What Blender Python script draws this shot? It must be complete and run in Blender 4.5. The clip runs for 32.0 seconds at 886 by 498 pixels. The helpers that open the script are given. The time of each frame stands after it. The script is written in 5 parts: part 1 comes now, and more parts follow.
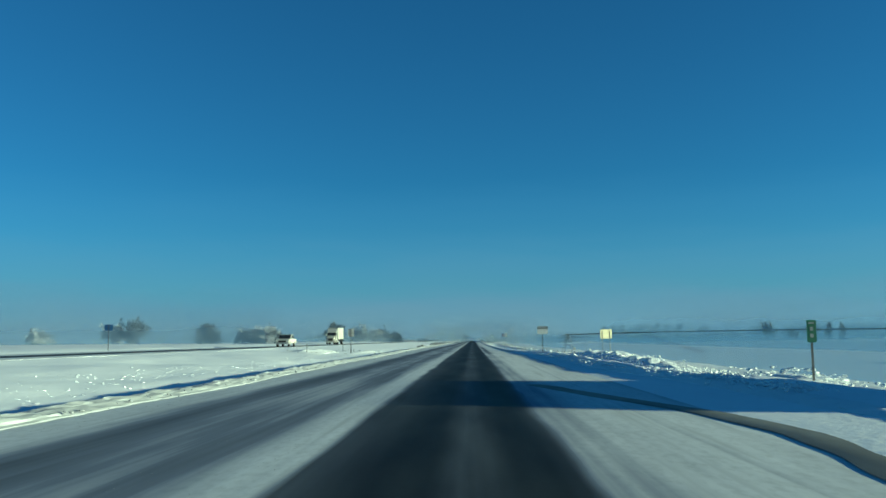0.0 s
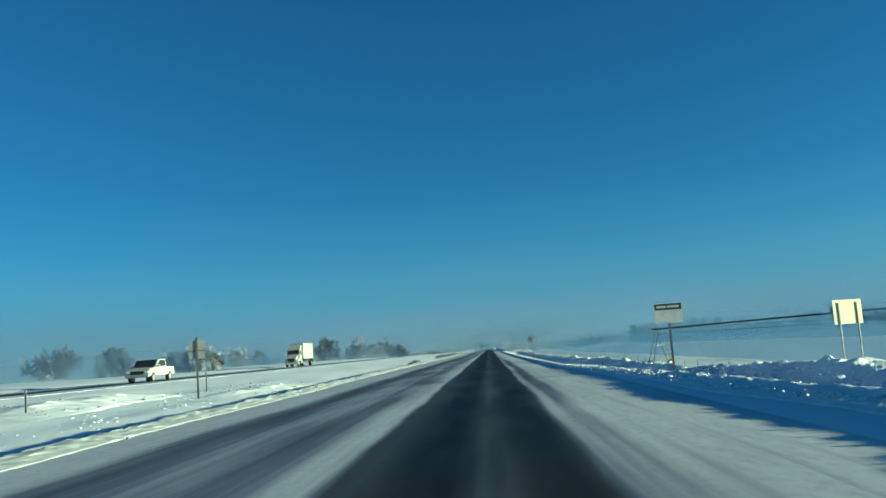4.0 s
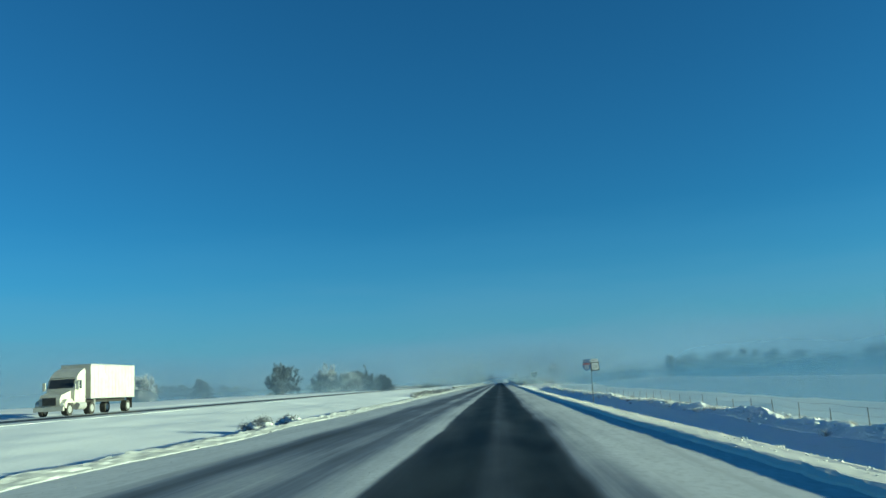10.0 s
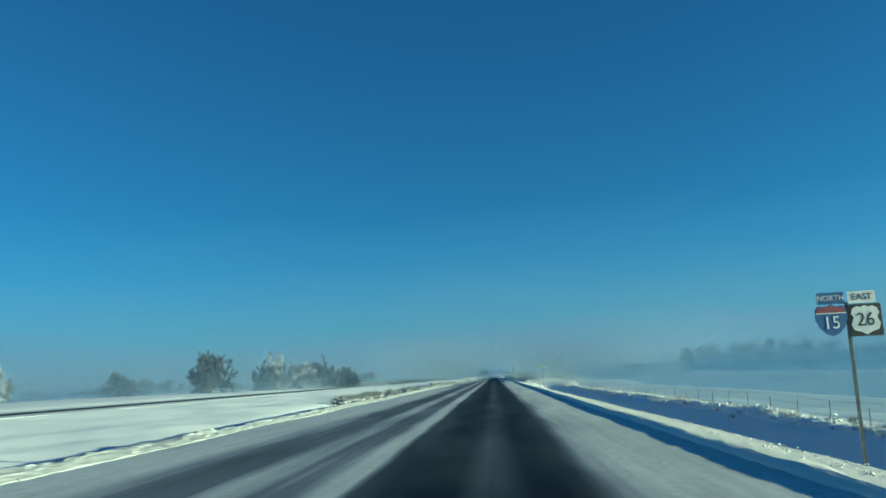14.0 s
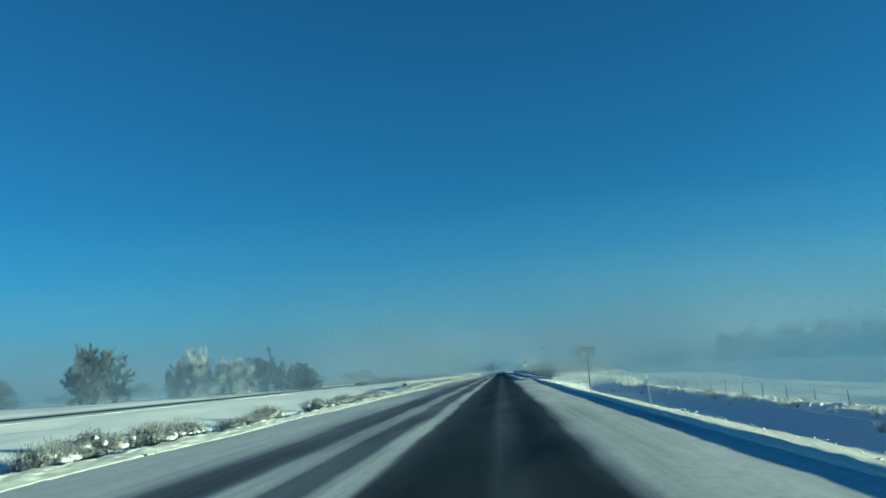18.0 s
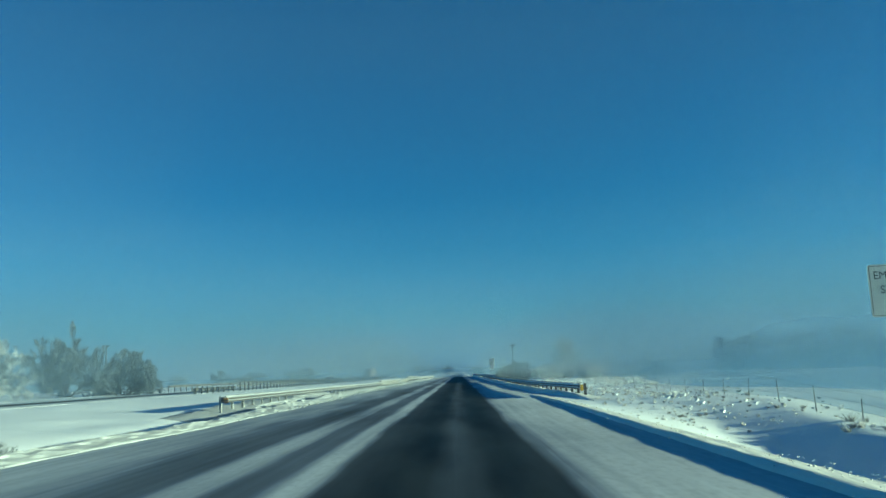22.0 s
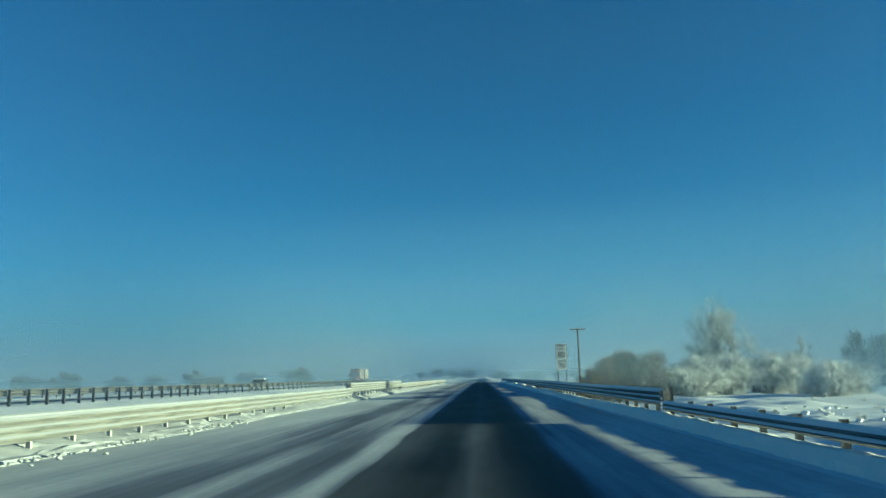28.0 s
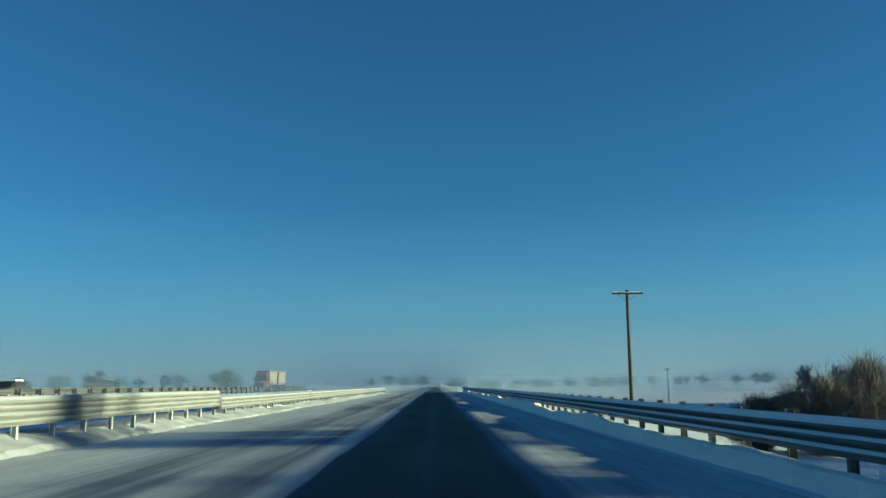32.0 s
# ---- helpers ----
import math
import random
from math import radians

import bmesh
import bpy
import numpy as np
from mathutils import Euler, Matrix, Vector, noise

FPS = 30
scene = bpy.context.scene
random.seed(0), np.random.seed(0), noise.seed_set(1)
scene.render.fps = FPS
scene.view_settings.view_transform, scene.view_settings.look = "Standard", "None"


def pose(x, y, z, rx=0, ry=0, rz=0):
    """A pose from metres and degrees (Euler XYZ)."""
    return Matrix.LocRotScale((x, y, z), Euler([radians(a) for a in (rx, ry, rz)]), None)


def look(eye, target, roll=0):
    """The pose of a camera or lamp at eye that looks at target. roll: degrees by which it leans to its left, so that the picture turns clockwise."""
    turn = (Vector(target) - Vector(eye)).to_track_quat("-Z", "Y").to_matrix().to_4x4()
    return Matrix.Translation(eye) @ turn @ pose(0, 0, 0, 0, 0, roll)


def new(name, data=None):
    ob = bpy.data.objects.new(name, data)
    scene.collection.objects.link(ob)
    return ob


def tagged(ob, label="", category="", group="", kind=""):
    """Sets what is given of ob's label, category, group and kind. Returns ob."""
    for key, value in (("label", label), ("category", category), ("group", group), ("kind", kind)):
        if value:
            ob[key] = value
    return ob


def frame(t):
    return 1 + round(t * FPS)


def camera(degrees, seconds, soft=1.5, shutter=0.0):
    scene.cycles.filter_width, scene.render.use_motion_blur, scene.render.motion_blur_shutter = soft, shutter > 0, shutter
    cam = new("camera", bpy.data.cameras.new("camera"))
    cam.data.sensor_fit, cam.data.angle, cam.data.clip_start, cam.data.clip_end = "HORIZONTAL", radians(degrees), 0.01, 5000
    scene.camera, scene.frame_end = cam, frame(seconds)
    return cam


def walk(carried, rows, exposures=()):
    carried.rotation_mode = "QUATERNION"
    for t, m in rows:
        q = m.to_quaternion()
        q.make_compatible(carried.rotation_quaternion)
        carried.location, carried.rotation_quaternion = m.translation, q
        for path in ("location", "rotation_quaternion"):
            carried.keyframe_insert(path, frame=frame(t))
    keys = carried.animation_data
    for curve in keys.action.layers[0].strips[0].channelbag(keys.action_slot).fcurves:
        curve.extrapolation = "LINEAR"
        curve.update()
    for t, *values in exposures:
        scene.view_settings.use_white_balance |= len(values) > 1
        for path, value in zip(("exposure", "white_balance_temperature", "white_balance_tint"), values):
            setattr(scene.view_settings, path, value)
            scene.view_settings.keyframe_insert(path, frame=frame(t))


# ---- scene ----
cam = camera(55.3, 32.0)
# seconds, place in metres, degrees of pitch, roll and yaw
ROWS = [
    (0.0, 0.0, 0.0, 1.35, 6.13, 0.6, 1.98),
    (0.5, 0.0, 7.45, 1.35, 7.31, 1.88, 3.51),
    (1.0, 0.0, 14.57, 1.35, 6.26, 2.13, 2.27),
    (1.5, 0.0, 21.98, 1.35, 6.25, 2.47, 3.58),
    (2.0, 0.0, 29.48, 1.35, 7.07, 3.42, 1.9),
    (2.5, 0.0, 36.88, 1.35, 6.07, 4.47, 1.16),
    (3.0, 0.0, 44.33, 1.35, 6.27, 4.08, 1.7),
    (3.5, 0.0, 51.97, 1.35, 6.67, 4.38, 2.84),
    (5.5, 0.0, 78.88, 1.35, 8.52, 3.22, 3.48),
    (6.0, 0.0, 85.8, 1.35, 9.83, 4.09, 3.48),
    (6.5, 0.0, 92.93, 1.35, 10.56, 3.2, 3.04),
    (7.0, 0.0, 99.92, 1.35, 11.26, 4.27, 6.17),
    (7.5, 0.0, 107.36, 1.35, 9.75, 5.27, 5.61),
    (8.0, 0.0, 114.94, 1.35, 8.6, 5.01, 4.89),
    (8.5, 0.0, 121.61, 1.35, 11.08, 2.79, 4.52),
    (9.0, 0.0, 128.88, 1.35, 10.92, 2.44, 4.79),
    (9.5, 0.0, 136.23, 1.35, 9.66, 3.01, 4.08),
    (10.0, 0.0, 143.36, 1.35, 9.09, 3.17, 3.81),
    (10.5, 0.0, 150.49, 1.35, 8.19, 3.1, 3.09),
    (11.0, 0.0, 157.8, 1.35, 7.67, 3.16, 2.02),
    (11.5, 0.0, 165.11, 1.35, 8.85, 3.53, 0.95),
    (12.0, 0.0, 172.23, 1.35, 8.88, 4.21, 1.16),
    (12.5, 0.0, 179.35, 1.35, 9.01, 2.84, 1.74),
    (13.0, 0.0, 186.61, 1.35, 8.38, 2.14, 1.54),
    (13.5, 0.0, 194.01, 1.35, 9.29, 2.41, 3.37),
    (14.0, 0.0, 201.64, 1.35, 8.7, 3.01, 3.42),
    (14.5, 0.0, 209.31, 1.35, 8.12, 3.3, 3.57),
    (16.5, 0.0, 239.17, 1.35, 8.56, 3.53, 1.86),
    (17.0, 0.0, 246.29, 1.35, 8.2, 2.74, 2.27),
    (17.5, 0.0, 253.1, 1.35, 8.93, 3.77, 3.5),
    (18.0, 0.0, 260.27, 1.35, 8.46, 4.23, 3.94),
    (18.5, 0.0, 267.48, 1.35, 7.69, 4.61, 4.15),
    (19.0, 0.0, 275.34, 1.35, 7.6, 3.74, 2.22),
    (19.5, 0.0, 282.48, 1.35, 4.68, 0.73, -1.02),
    (20.0, 0.0, 290.04, 1.35, 3.68, 3.17, 5.99),
    (20.5, 0.0, 298.36, 1.35, 8.9, 1.88, 1.85),
    (21.0, 0.0, 306.78, 1.35, 7.6, 2.71, 2.43),
    (21.5, 0.0, 315.23, 1.35, 7.76, 2.48, 0.87),
    (22.0, 0.0, 323.28, 1.35, 8.4, 2.54, 1.05),
    (22.5, 0.0, 331.75, 1.35, 7.86, 3.85, 1.51),
    (23.0, 0.0, 340.29, 1.35, 8.62, 3.35, 1.43),
    (23.5, 0.0, 349.38, 1.35, 9.13, 2.48, 0.6),
    (24.0, 0.0, 357.4, 1.35, 9.34, 1.96, 1.43),
    (24.5, 0.0, 365.43, 1.35, 9.0, 2.0, 1.29),
    (25.0, 0.0, 373.94, 1.35, 9.22, 1.53, 1.59),
    (25.5, 0.0, 382.73, 1.35, 9.98, 1.35, 2.16),
    (27.5, 0.0, 410.79, 1.35, 10.7, 2.0, 1.12),
    (28.0, 0.0, 418.46, 1.35, 8.69, 1.59, 2.58),
    (28.5, 0.0, 426.24, 1.35, 9.04, 1.3, 0.47),
    (29.0, 0.0, 434.16, 1.35, 8.27, 1.72, 0.66),
    (29.5, 0.0, 441.69, 1.35, 8.92, 1.06, 0.68),
    (30.0, 0.0, 449.2, 1.35, 8.88, 0.9, 0.1),
    (30.5, 0.0, 456.87, 1.35, 8.46, 0.34, 1.22),
    (31.0, 0.0, 464.55, 1.35, 9.42, 0.58, -0.32),
    (31.5, 0.0, 472.22, 1.35, 9.22, 0.59, -0.42),
    (32.0, 0.0, 479.9, 1.35, 9.12, 0.6, -0.52),
]
walk(cam, [(t, pose(x, y, z, 90 + pitch, roll, yaw)) for t, x, y, z, pitch, roll, yaw in ROWS], [(0, 1.10, 6500, 10), (3, 1.12, 6500, 10), (6, 1.15, 6500, 10), (8, 1.28, 6500, 10), (9, 1.25, 6500, 10), (10, 1.2, 6500, 10), (16, 1.2, 6500, 10), (20, 1.14, 6300, 6), (25.5, 1.15, 6250, 5), (28, 1.28, 6800, 8), (29, 1.2, 6850, 9), (29.8, 1.18, 6950, 12), (31, 1.26, 7550, 24), (32, 1.22, 7250, 18)])
scene.cycles.transparent_max_bounces = 48      # for the many thin layers of mist


# ---- world, sun ----
SUN_EL, SUN_AZ = 6.7, 96.0          # degrees; azimuth clockwise from the road's heading
world = bpy.data.worlds.new("winter_sky")
scene.world = world
world.use_nodes = True
wn = world.node_tree
sky = wn.nodes.new("ShaderNodeTexSky")
sky.sky_type, sky.sun_disc = "NISHITA", False
sky.sun_elevation, sky.sun_rotation = radians(SUN_EL), radians(SUN_AZ)
sky.altitude, sky.air_density, sky.dust_density, sky.ozone_density = 1400, 1.0, 0.1, 4.0
filt = wn.nodes.new("ShaderNodeMix")      # the camera's cool rendering of the clear sky
filt.data_type, filt.blend_type = "RGBA", "MULTIPLY"
filt.inputs["Factor"].default_value, filt.inputs[7].default_value = 1.0, (0.29, 1.0, 1.07, 1)
wn.links.new(sky.outputs[0], filt.inputs[6])
wn.links.new(filt.outputs[2], wn.nodes["Background"].inputs[0])
wn.nodes["Background"].inputs[1].default_value = 0.063

sun = new("sun", bpy.data.lights.new("sun", "SUN"))
sun.data.energy, sun.data.angle, sun.data.color = 5.5, radians(1.1), (0.84, 1.0, 0.63)
to_sun = Vector((math.sin(radians(SUN_AZ)) * math.cos(radians(SUN_EL)), math.cos(radians(SUN_AZ)) * math.cos(radians(SUN_EL)), math.sin(radians(SUN_EL))))
sun.matrix_world = look((0, 0, 60), Vector((0, 0, 60)) - to_sun)


# ---- materials ----
def material(name):
    m = bpy.data.materials.new(name)
    m.use_nodes = True
    return m, m.node_tree, m.node_tree.nodes["Principled BSDF"]


def node(nt, kind, **values):
    n = nt.nodes.new(kind)
    for key, value in values.items():
        n.inputs[key.replace("_", " ")].default_value = value
    return n


def noise_of(nt, scale, detail=4.0, stretch=(1, 1, 1)):
    co = nt.nodes.new("ShaderNodeTexCoord")
    mp = nt.nodes.new("ShaderNodeMapping")
    mp.inputs["Scale"].default_value = stretch
    nz = node(nt, "ShaderNodeTexNoise", Scale=scale, Detail=detail)
    nt.links.new(co.outputs["Object"], mp.inputs[0])
    nt.links.new(mp.outputs[0], nz.inputs["Vector"])
    return nz.outputs["Fac"]


def math_of(nt, op, a, b):
    n = nt.nodes.new("ShaderNodeMath")
    n.operation = op
    for i, v in enumerate((a, b)):
        if isinstance(v, (int, float)):
            n.inputs[i].default_value = v
        else:
            nt.links.new(v, n.inputs[i])
    return n.outputs[0]


def mix_of(nt, fac, a, b):
    n = nt.nodes.new("ShaderNodeMix")
    n.data_type = "RGBA"
    if isinstance(fac, (int, float)):
        n.inputs["Factor"].default_value = fac
    else:
        nt.links.new(fac, n.inputs["Factor"])
    for i, v in ((6, a), (7, b)):
        if isinstance(v, tuple):
            n.inputs[i].default_value = (*v, 1)
        else:
            nt.links.new(v, n.inputs[i])
    return n.outputs[2]


def ramp_of(nt, fac, stops, interp="LINEAR"):
    n = nt.nodes.new("ShaderNodeValToRGB")
    n.color_ramp.interpolation = interp
    els = n.color_ramp.elements
    while len(els) < len(stops):
        els.new(0.5)
    for e, (p, v) in zip(els, stops):
        e.position = p
        e.color = (*v, 1) if isinstance(v, tuple) else (v, v, v, 1)
    nt.links.new(fac, n.inputs[0])
    return n.outputs[0]


def bump_of(nt, height, strength, distance):
    n = node(nt, "ShaderNodeBump", Strength=strength, Distance=distance)
    nt.links.new(height, n.inputs["Height"])
    return n.outputs[0]


def surface(name, a, b, scale=3.0, rough=0.6, metal=0.0, bump=0.0, stretch=(1, 1, 1), fine=0.0, spread=(0.35, 0.65), each=0.0):
    """Two tones mixed by broad noise, with finer grain on top."""
    m, nt, p = material(name)
    broad = ramp_of(nt, noise_of(nt, scale, 5, stretch), ((spread[0], 0.0), (spread[1], 1.0)))
    col = mix_of(nt, broad, a, b)
    grain = noise_of(nt, scale * 9, 3, stretch)
    if fine:
        col = mix_of(nt, math_of(nt, "MULTIPLY", grain, fine), col, tuple(v * 0.45 for v in a))
    if each:
        info = nt.nodes.new("ShaderNodeObjectInfo")
        col = mix_of(nt, math_of(nt, "MULTIPLY", info.outputs["Random"], each), col, tuple(v * 0.5 for v in b))
    nt.links.new(col, p.inputs["Base Color"])
    p.inputs["Roughness"].default_value, p.inputs["Metallic"].default_value = rough, metal
    if bump:
        nt.links.new(bump_of(nt, grain, 0.5, bump), p.inputs["Normal"])
    return m


def snow_material(name, a=(0.62, 0.67, 0.71), b=(0.73, 0.77, 0.80), bump=0.02):
    m, nt, p = material(name)
    drift = noise_of(nt, 0.25, 6, (1, 0.5, 1))
    crumb = noise_of(nt, 6.0, 5)
    col = mix_of(nt, drift, a, b)
    col = mix_of(nt, ramp_of(nt, noise_of(nt, 1.7, 6), ((0.6, 0.0), (0.8, 0.35))), col, (0.50, 0.50, 0.48))
    nt.links.new(col, p.inputs["Base Color"])
    p.inputs["Roughness"].default_value = 0.75
    p.inputs["Specular IOR Level"].default_value = 0.25
    nt.links.new(bump_of(nt, math_of(nt, "ADD", math_of(nt, "MULTIPLY", drift, 2.0), crumb), 0.6, bump), p.inputs["Normal"])
    return m


def road_material(name, stops, x0, x1, blotch=0.25, laters=()):
    """Asphalt under snow: stops give the share of snow across the road from x0 to x1."""
    m, nt, p = material(name)
    co = nt.nodes.new("ShaderNodeTexCoord")
    sep = nt.nodes.new("ShaderNodeSeparateXYZ")
    nt.links.new(co.outputs["Object"], sep.inputs[0])
    sway = math_of(nt, "MULTIPLY", math_of(nt, "SUBTRACT", noise_of(nt, 0.05, 3, (0.1, 1, 1)), 0.5), 0.4)
    ragged = math_of(nt, "MULTIPLY", math_of(nt, "SUBTRACT", noise_of(nt, 1.6, 6, (1, 0.12, 1)), 0.5), 0.24)
    x = math_of(nt, "ADD", math_of(nt, "ADD", sep.outputs[0], sway), ragged)
    u = math_of(nt, "DIVIDE", math_of(nt, "SUBTRACT", x, x0), x1 - x0)
    cover = ramp_of(nt, u, [((s - x0) / (x1 - x0), v) for s, v in stops])
    for span, later in laters:
        on = nt.nodes.new("ShaderNodeMapRange")
        on.inputs[1].default_value, on.inputs[2].default_value = span
        nt.links.new(sep.outputs[1], on.inputs[0])
        cover = mix_of(nt, on.outputs[0], cover, ramp_of(nt, u, [((s - x0) / (x1 - x0), v) for s, v in later]))
    streak = noise_of(nt, 5.5, 5, (1, 0.015, 1))
    patch = noise_of(nt, 0.6, 6, (1, 0.12, 1))
    edge = math_of(nt, "MULTIPLY", math_of(nt, "MULTIPLY", cover, math_of(nt, "SUBTRACT", 1.12, cover)), 4.0)
    vary = math_of(nt, "ADD", math_of(nt, "MULTIPLY", math_of(nt, "SUBTRACT", streak, 0.5), 0.9), math_of(nt, "MULTIPLY", math_of(nt, "SUBTRACT", patch, 0.5), 1.9))
    cover = math_of(nt, "ADD", cover, math_of(nt, "MULTIPLY", math_of(nt, "MULTIPLY", vary, edge), blotch * 2))
    clamp = nt.nodes.new("ShaderNodeClamp")
    nt.links.new(cover, clamp.inputs[0])
    cover = clamp.outputs[0]
    tar = mix_of(nt, ramp_of(nt, noise_of(nt, 0.9, 6, (1, 0.16, 1)), ((0.38, 0.0), (0.66, 1.0))), (0.007, 0.0075, 0.007), (0.030, 0.033, 0.031))
    # The slush's blue tint stands for sky reflected in its wet surface.
    slush = mix_of(nt, noise_of(nt, 1.4, 6, (1, 0.2, 1)), (0.135, 0.165, 0.215), (0.215, 0.25, 0.305))
    white = mix_of(nt, noise_of(nt, 2.2, 6, (1, 0.3, 1)), (0.50, 0.53, 0.54), (0.66, 0.69, 0.70))
    rut = ramp_of(nt, noise_of(nt, 3.2, 6, (1, 0.03, 1)), ((0.55, 0.0), (0.72, 0.45)))
    white = mix_of(nt, math_of(nt, "MAXIMUM", rut, ramp_of(nt, noise_of(nt, 9.0, 6, (1, 0.4, 1)), ((0.45, 0.0), (0.75, 0.35)))), white, (0.27, 0.29, 0.29))
    low = mix_of(nt, ramp_of(nt, cover, ((0.0, 0.0), (0.5, 1.0))), tar, slush)
    nt.links.new(mix_of(nt, ramp_of(nt, cover, ((0.45, 0.0), (0.95, 1.0))), low, white), p.inputs["Base Color"])
    nt.links.new(ramp_of(nt, cover, ((0.0, 0.55), (0.5, 0.8))), p.inputs["Roughness"])
    p.inputs["Specular IOR Level"].default_value = 0.04
    relief = math_of(nt, "ADD", cover, math_of(nt, "MULTIPLY", noise_of(nt, 14, 4, (1, 0.5, 1)), 0.5))
    nt.links.new(bump_of(nt, relief, 0.4, 0.008), p.inputs["Normal"])
    return m


SNOW = snow_material("snow")
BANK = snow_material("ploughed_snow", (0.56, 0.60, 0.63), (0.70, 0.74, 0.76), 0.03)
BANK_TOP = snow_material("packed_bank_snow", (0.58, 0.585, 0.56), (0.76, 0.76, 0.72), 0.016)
# Darker copies of the snow: grimy, and dimmed where the low sun strikes.
BANK_LIT = snow_material("dimmed_sunward_snow", (0.24, 0.26, 0.28), (0.37, 0.40, 0.425), 0.03)
DIM_GRIMY = snow_material("dimmed_grimy_snow", (0.205, 0.225, 0.25), (0.305, 0.33, 0.36), 0.04)
FROST = surface("hoarfrost", (0.20, 0.205, 0.205), (0.66, 0.67, 0.67), 1.8, 0.85, spread=(0.40, 0.58))
LANE = [(-1.80, 0.12), (-1.35, 0.05), (-0.95, 0.0), (-0.5, 0.0), (-0.15, 0.13), (0.2, 0.05), (0.4, 0.0), (0.8, 0.0)]
ROAD = road_material("snowy_asphalt", [(-9, 0.95), (-6.5, 0.92), (-5.9, 0.42), (-5.45, 0.24), (-5.0, 0.40), (-4.4, 0.54), (-3.7, 0.52), (-3.3, 0.36), (-2.9, 0.48), (-2.45, 0.92), (-2.0, 0.90),
                                       *LANE, (1.05, 0.06), (1.25, 0.62), (1.5, 0.66), (1.7, 0.60), (2.0, 0.86), (2.6, 0.93), (3.0, 0.94), (3.08, 0.78), (3.16, 0.94), (6, 0.95)], -9, 6, 0.18,
                     [((66, 96), [(-9, 0.95), (-6.5, 0.92), (-5.9, 0.36), (-5.45, 0.16), (-5.0, 0.40), (-4.4, 0.54), (-3.7, 0.55), (-3.3, 0.38), (-2.9, 0.50), (-2.3, 0.80), (-1.95, 0.92),
                      *LANE, (1.05, 0.04), (1.18, 0.66), (1.36, 0.58), (1.5, 0.24), (1.75, 0.30), (2.0, 0.80), (2.4, 0.92), (6, 0.95)]),
                      ((138, 165), [(-9, 0.95), (-6.5, 0.92), (-5.9, 0.40), (-5.45, 0.20), (-5.0, 0.36), (-4.4, 0.48), (-3.7, 0.55), (-3.3, 0.38), (-2.9, 0.45), (-2.3, 0.82), (-1.95, 0.92),
                      *LANE, (1.05, 0.04), (1.25, 0.50), (1.5, 0.58), (1.7, 0.72), (2.0, 0.86), (2.6, 0.92), (6, 0.95)]),
                      ((170, 250), [(-9, 0.95), (-6.4, 0.93), (-5.7, 0.76), (-5.1, 0.30), (-4.2, 0.22), (-3.85, 0.70), (-3.4, 0.72), (-3.15, 0.32), (-2.6, 0.30), (-2.3, 0.90), (-2.0, 0.84),
                      *LANE, (1.2, 0.05), (1.4, 0.5), (1.7, 0.76), (2.6, 0.88), (6, 0.92)]),
                      ((316, 344), [(-9, 0.80), (-7.6, 0.66), (-6.4, 0.60), (-5.7, 0.52), (-5.1, 0.30), (-4.2, 0.22), (-3.85, 0.62), (-3.4, 0.66), (-3.15, 0.32), (-2.6, 0.30), (-2.3, 0.85), (-2.0, 0.80),
                      *LANE, (1.2, 0.05), (1.4, 0.5), (1.7, 0.74), (2.6, 0.86), (6, 0.92)]),
                      ((410, 445), [(-9, 0.95), (-6.4, 0.88), (-5.5, 0.70), (-5.0, 0.50), (-4.1, 0.38), (-3.8, 0.62), (-3.2, 0.54), (-2.6, 0.44), (-2.2, 0.78), (-1.85, 0.60),
                      *LANE, (1.2, 0.06), (1.4, 0.45), (1.8, 0.58), (2.6, 0.66), (3.2, 0.80), (6, 0.95)])])
ROAD_FAR = road_material("far_road_asphalt", [(-40, 0.95), (-32.6, 0.92), (-31.9, 0.10), (-30, 0.04), (-28.6, 0.05), (-28.1, 0.6), (-27.6, 0.92), (-25, 0.95)], -40, -25, 0.12)
STEEL = surface("galvanised_steel", (0.42, 0.43, 0.44), (0.55, 0.56, 0.57), 5, 0.45, 0.6, fine=0.3)
# Darkened to deepen the shade on the outer rail's face.
DARK_STEEL = surface("darkened_rail_steel", (0.05, 0.055, 0.06), (0.14, 0.145, 0.15), 3, 0.6, 0.1, fine=0.3, stretch=(1, 0.2, 6))
# Paler copy for the rails in the sun, dusted with snow.
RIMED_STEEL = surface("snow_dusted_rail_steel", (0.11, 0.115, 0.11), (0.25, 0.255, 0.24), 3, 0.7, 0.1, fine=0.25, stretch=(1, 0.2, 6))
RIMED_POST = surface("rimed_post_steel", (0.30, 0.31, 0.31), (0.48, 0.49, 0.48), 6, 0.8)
POST_STEEL = surface("post_steel", (0.07, 0.075, 0.08), (0.13, 0.135, 0.14), 6, 0.55, 0.5)
CREOSOTE = surface("creosoted_pole_timber", (0.016, 0.016, 0.018), (0.04, 0.038, 0.038), 5, 0.85, fine=0.4, stretch=(1, 1, 0.15))
CAR_PAINT = surface("dark_grey_car_paint", (0.03, 0.034, 0.04), (0.05, 0.055, 0.06), 2, 0.35, fine=0.2)
BARK = surface("bark", (0.07, 0.07, 0.07), (0.14, 0.14, 0.14), 6, 0.9, fine=0.4)
TWIG_GREY = surface("frosted_twigs", (0.075, 0.092, 0.118), (0.46, 0.485, 0.51), 0.55, 0.9, spread=(0.40, 0.58))
TWIG_BROWN = surface("bare_twigs", (0.085, 0.072, 0.072), (0.16, 0.135, 0.13), 1.5, 0.9)
TWIG_TAN = surface("rimed_tan_twigs", (0.20, 0.205, 0.20), (0.42, 0.425, 0.41), 1.0, 0.9)
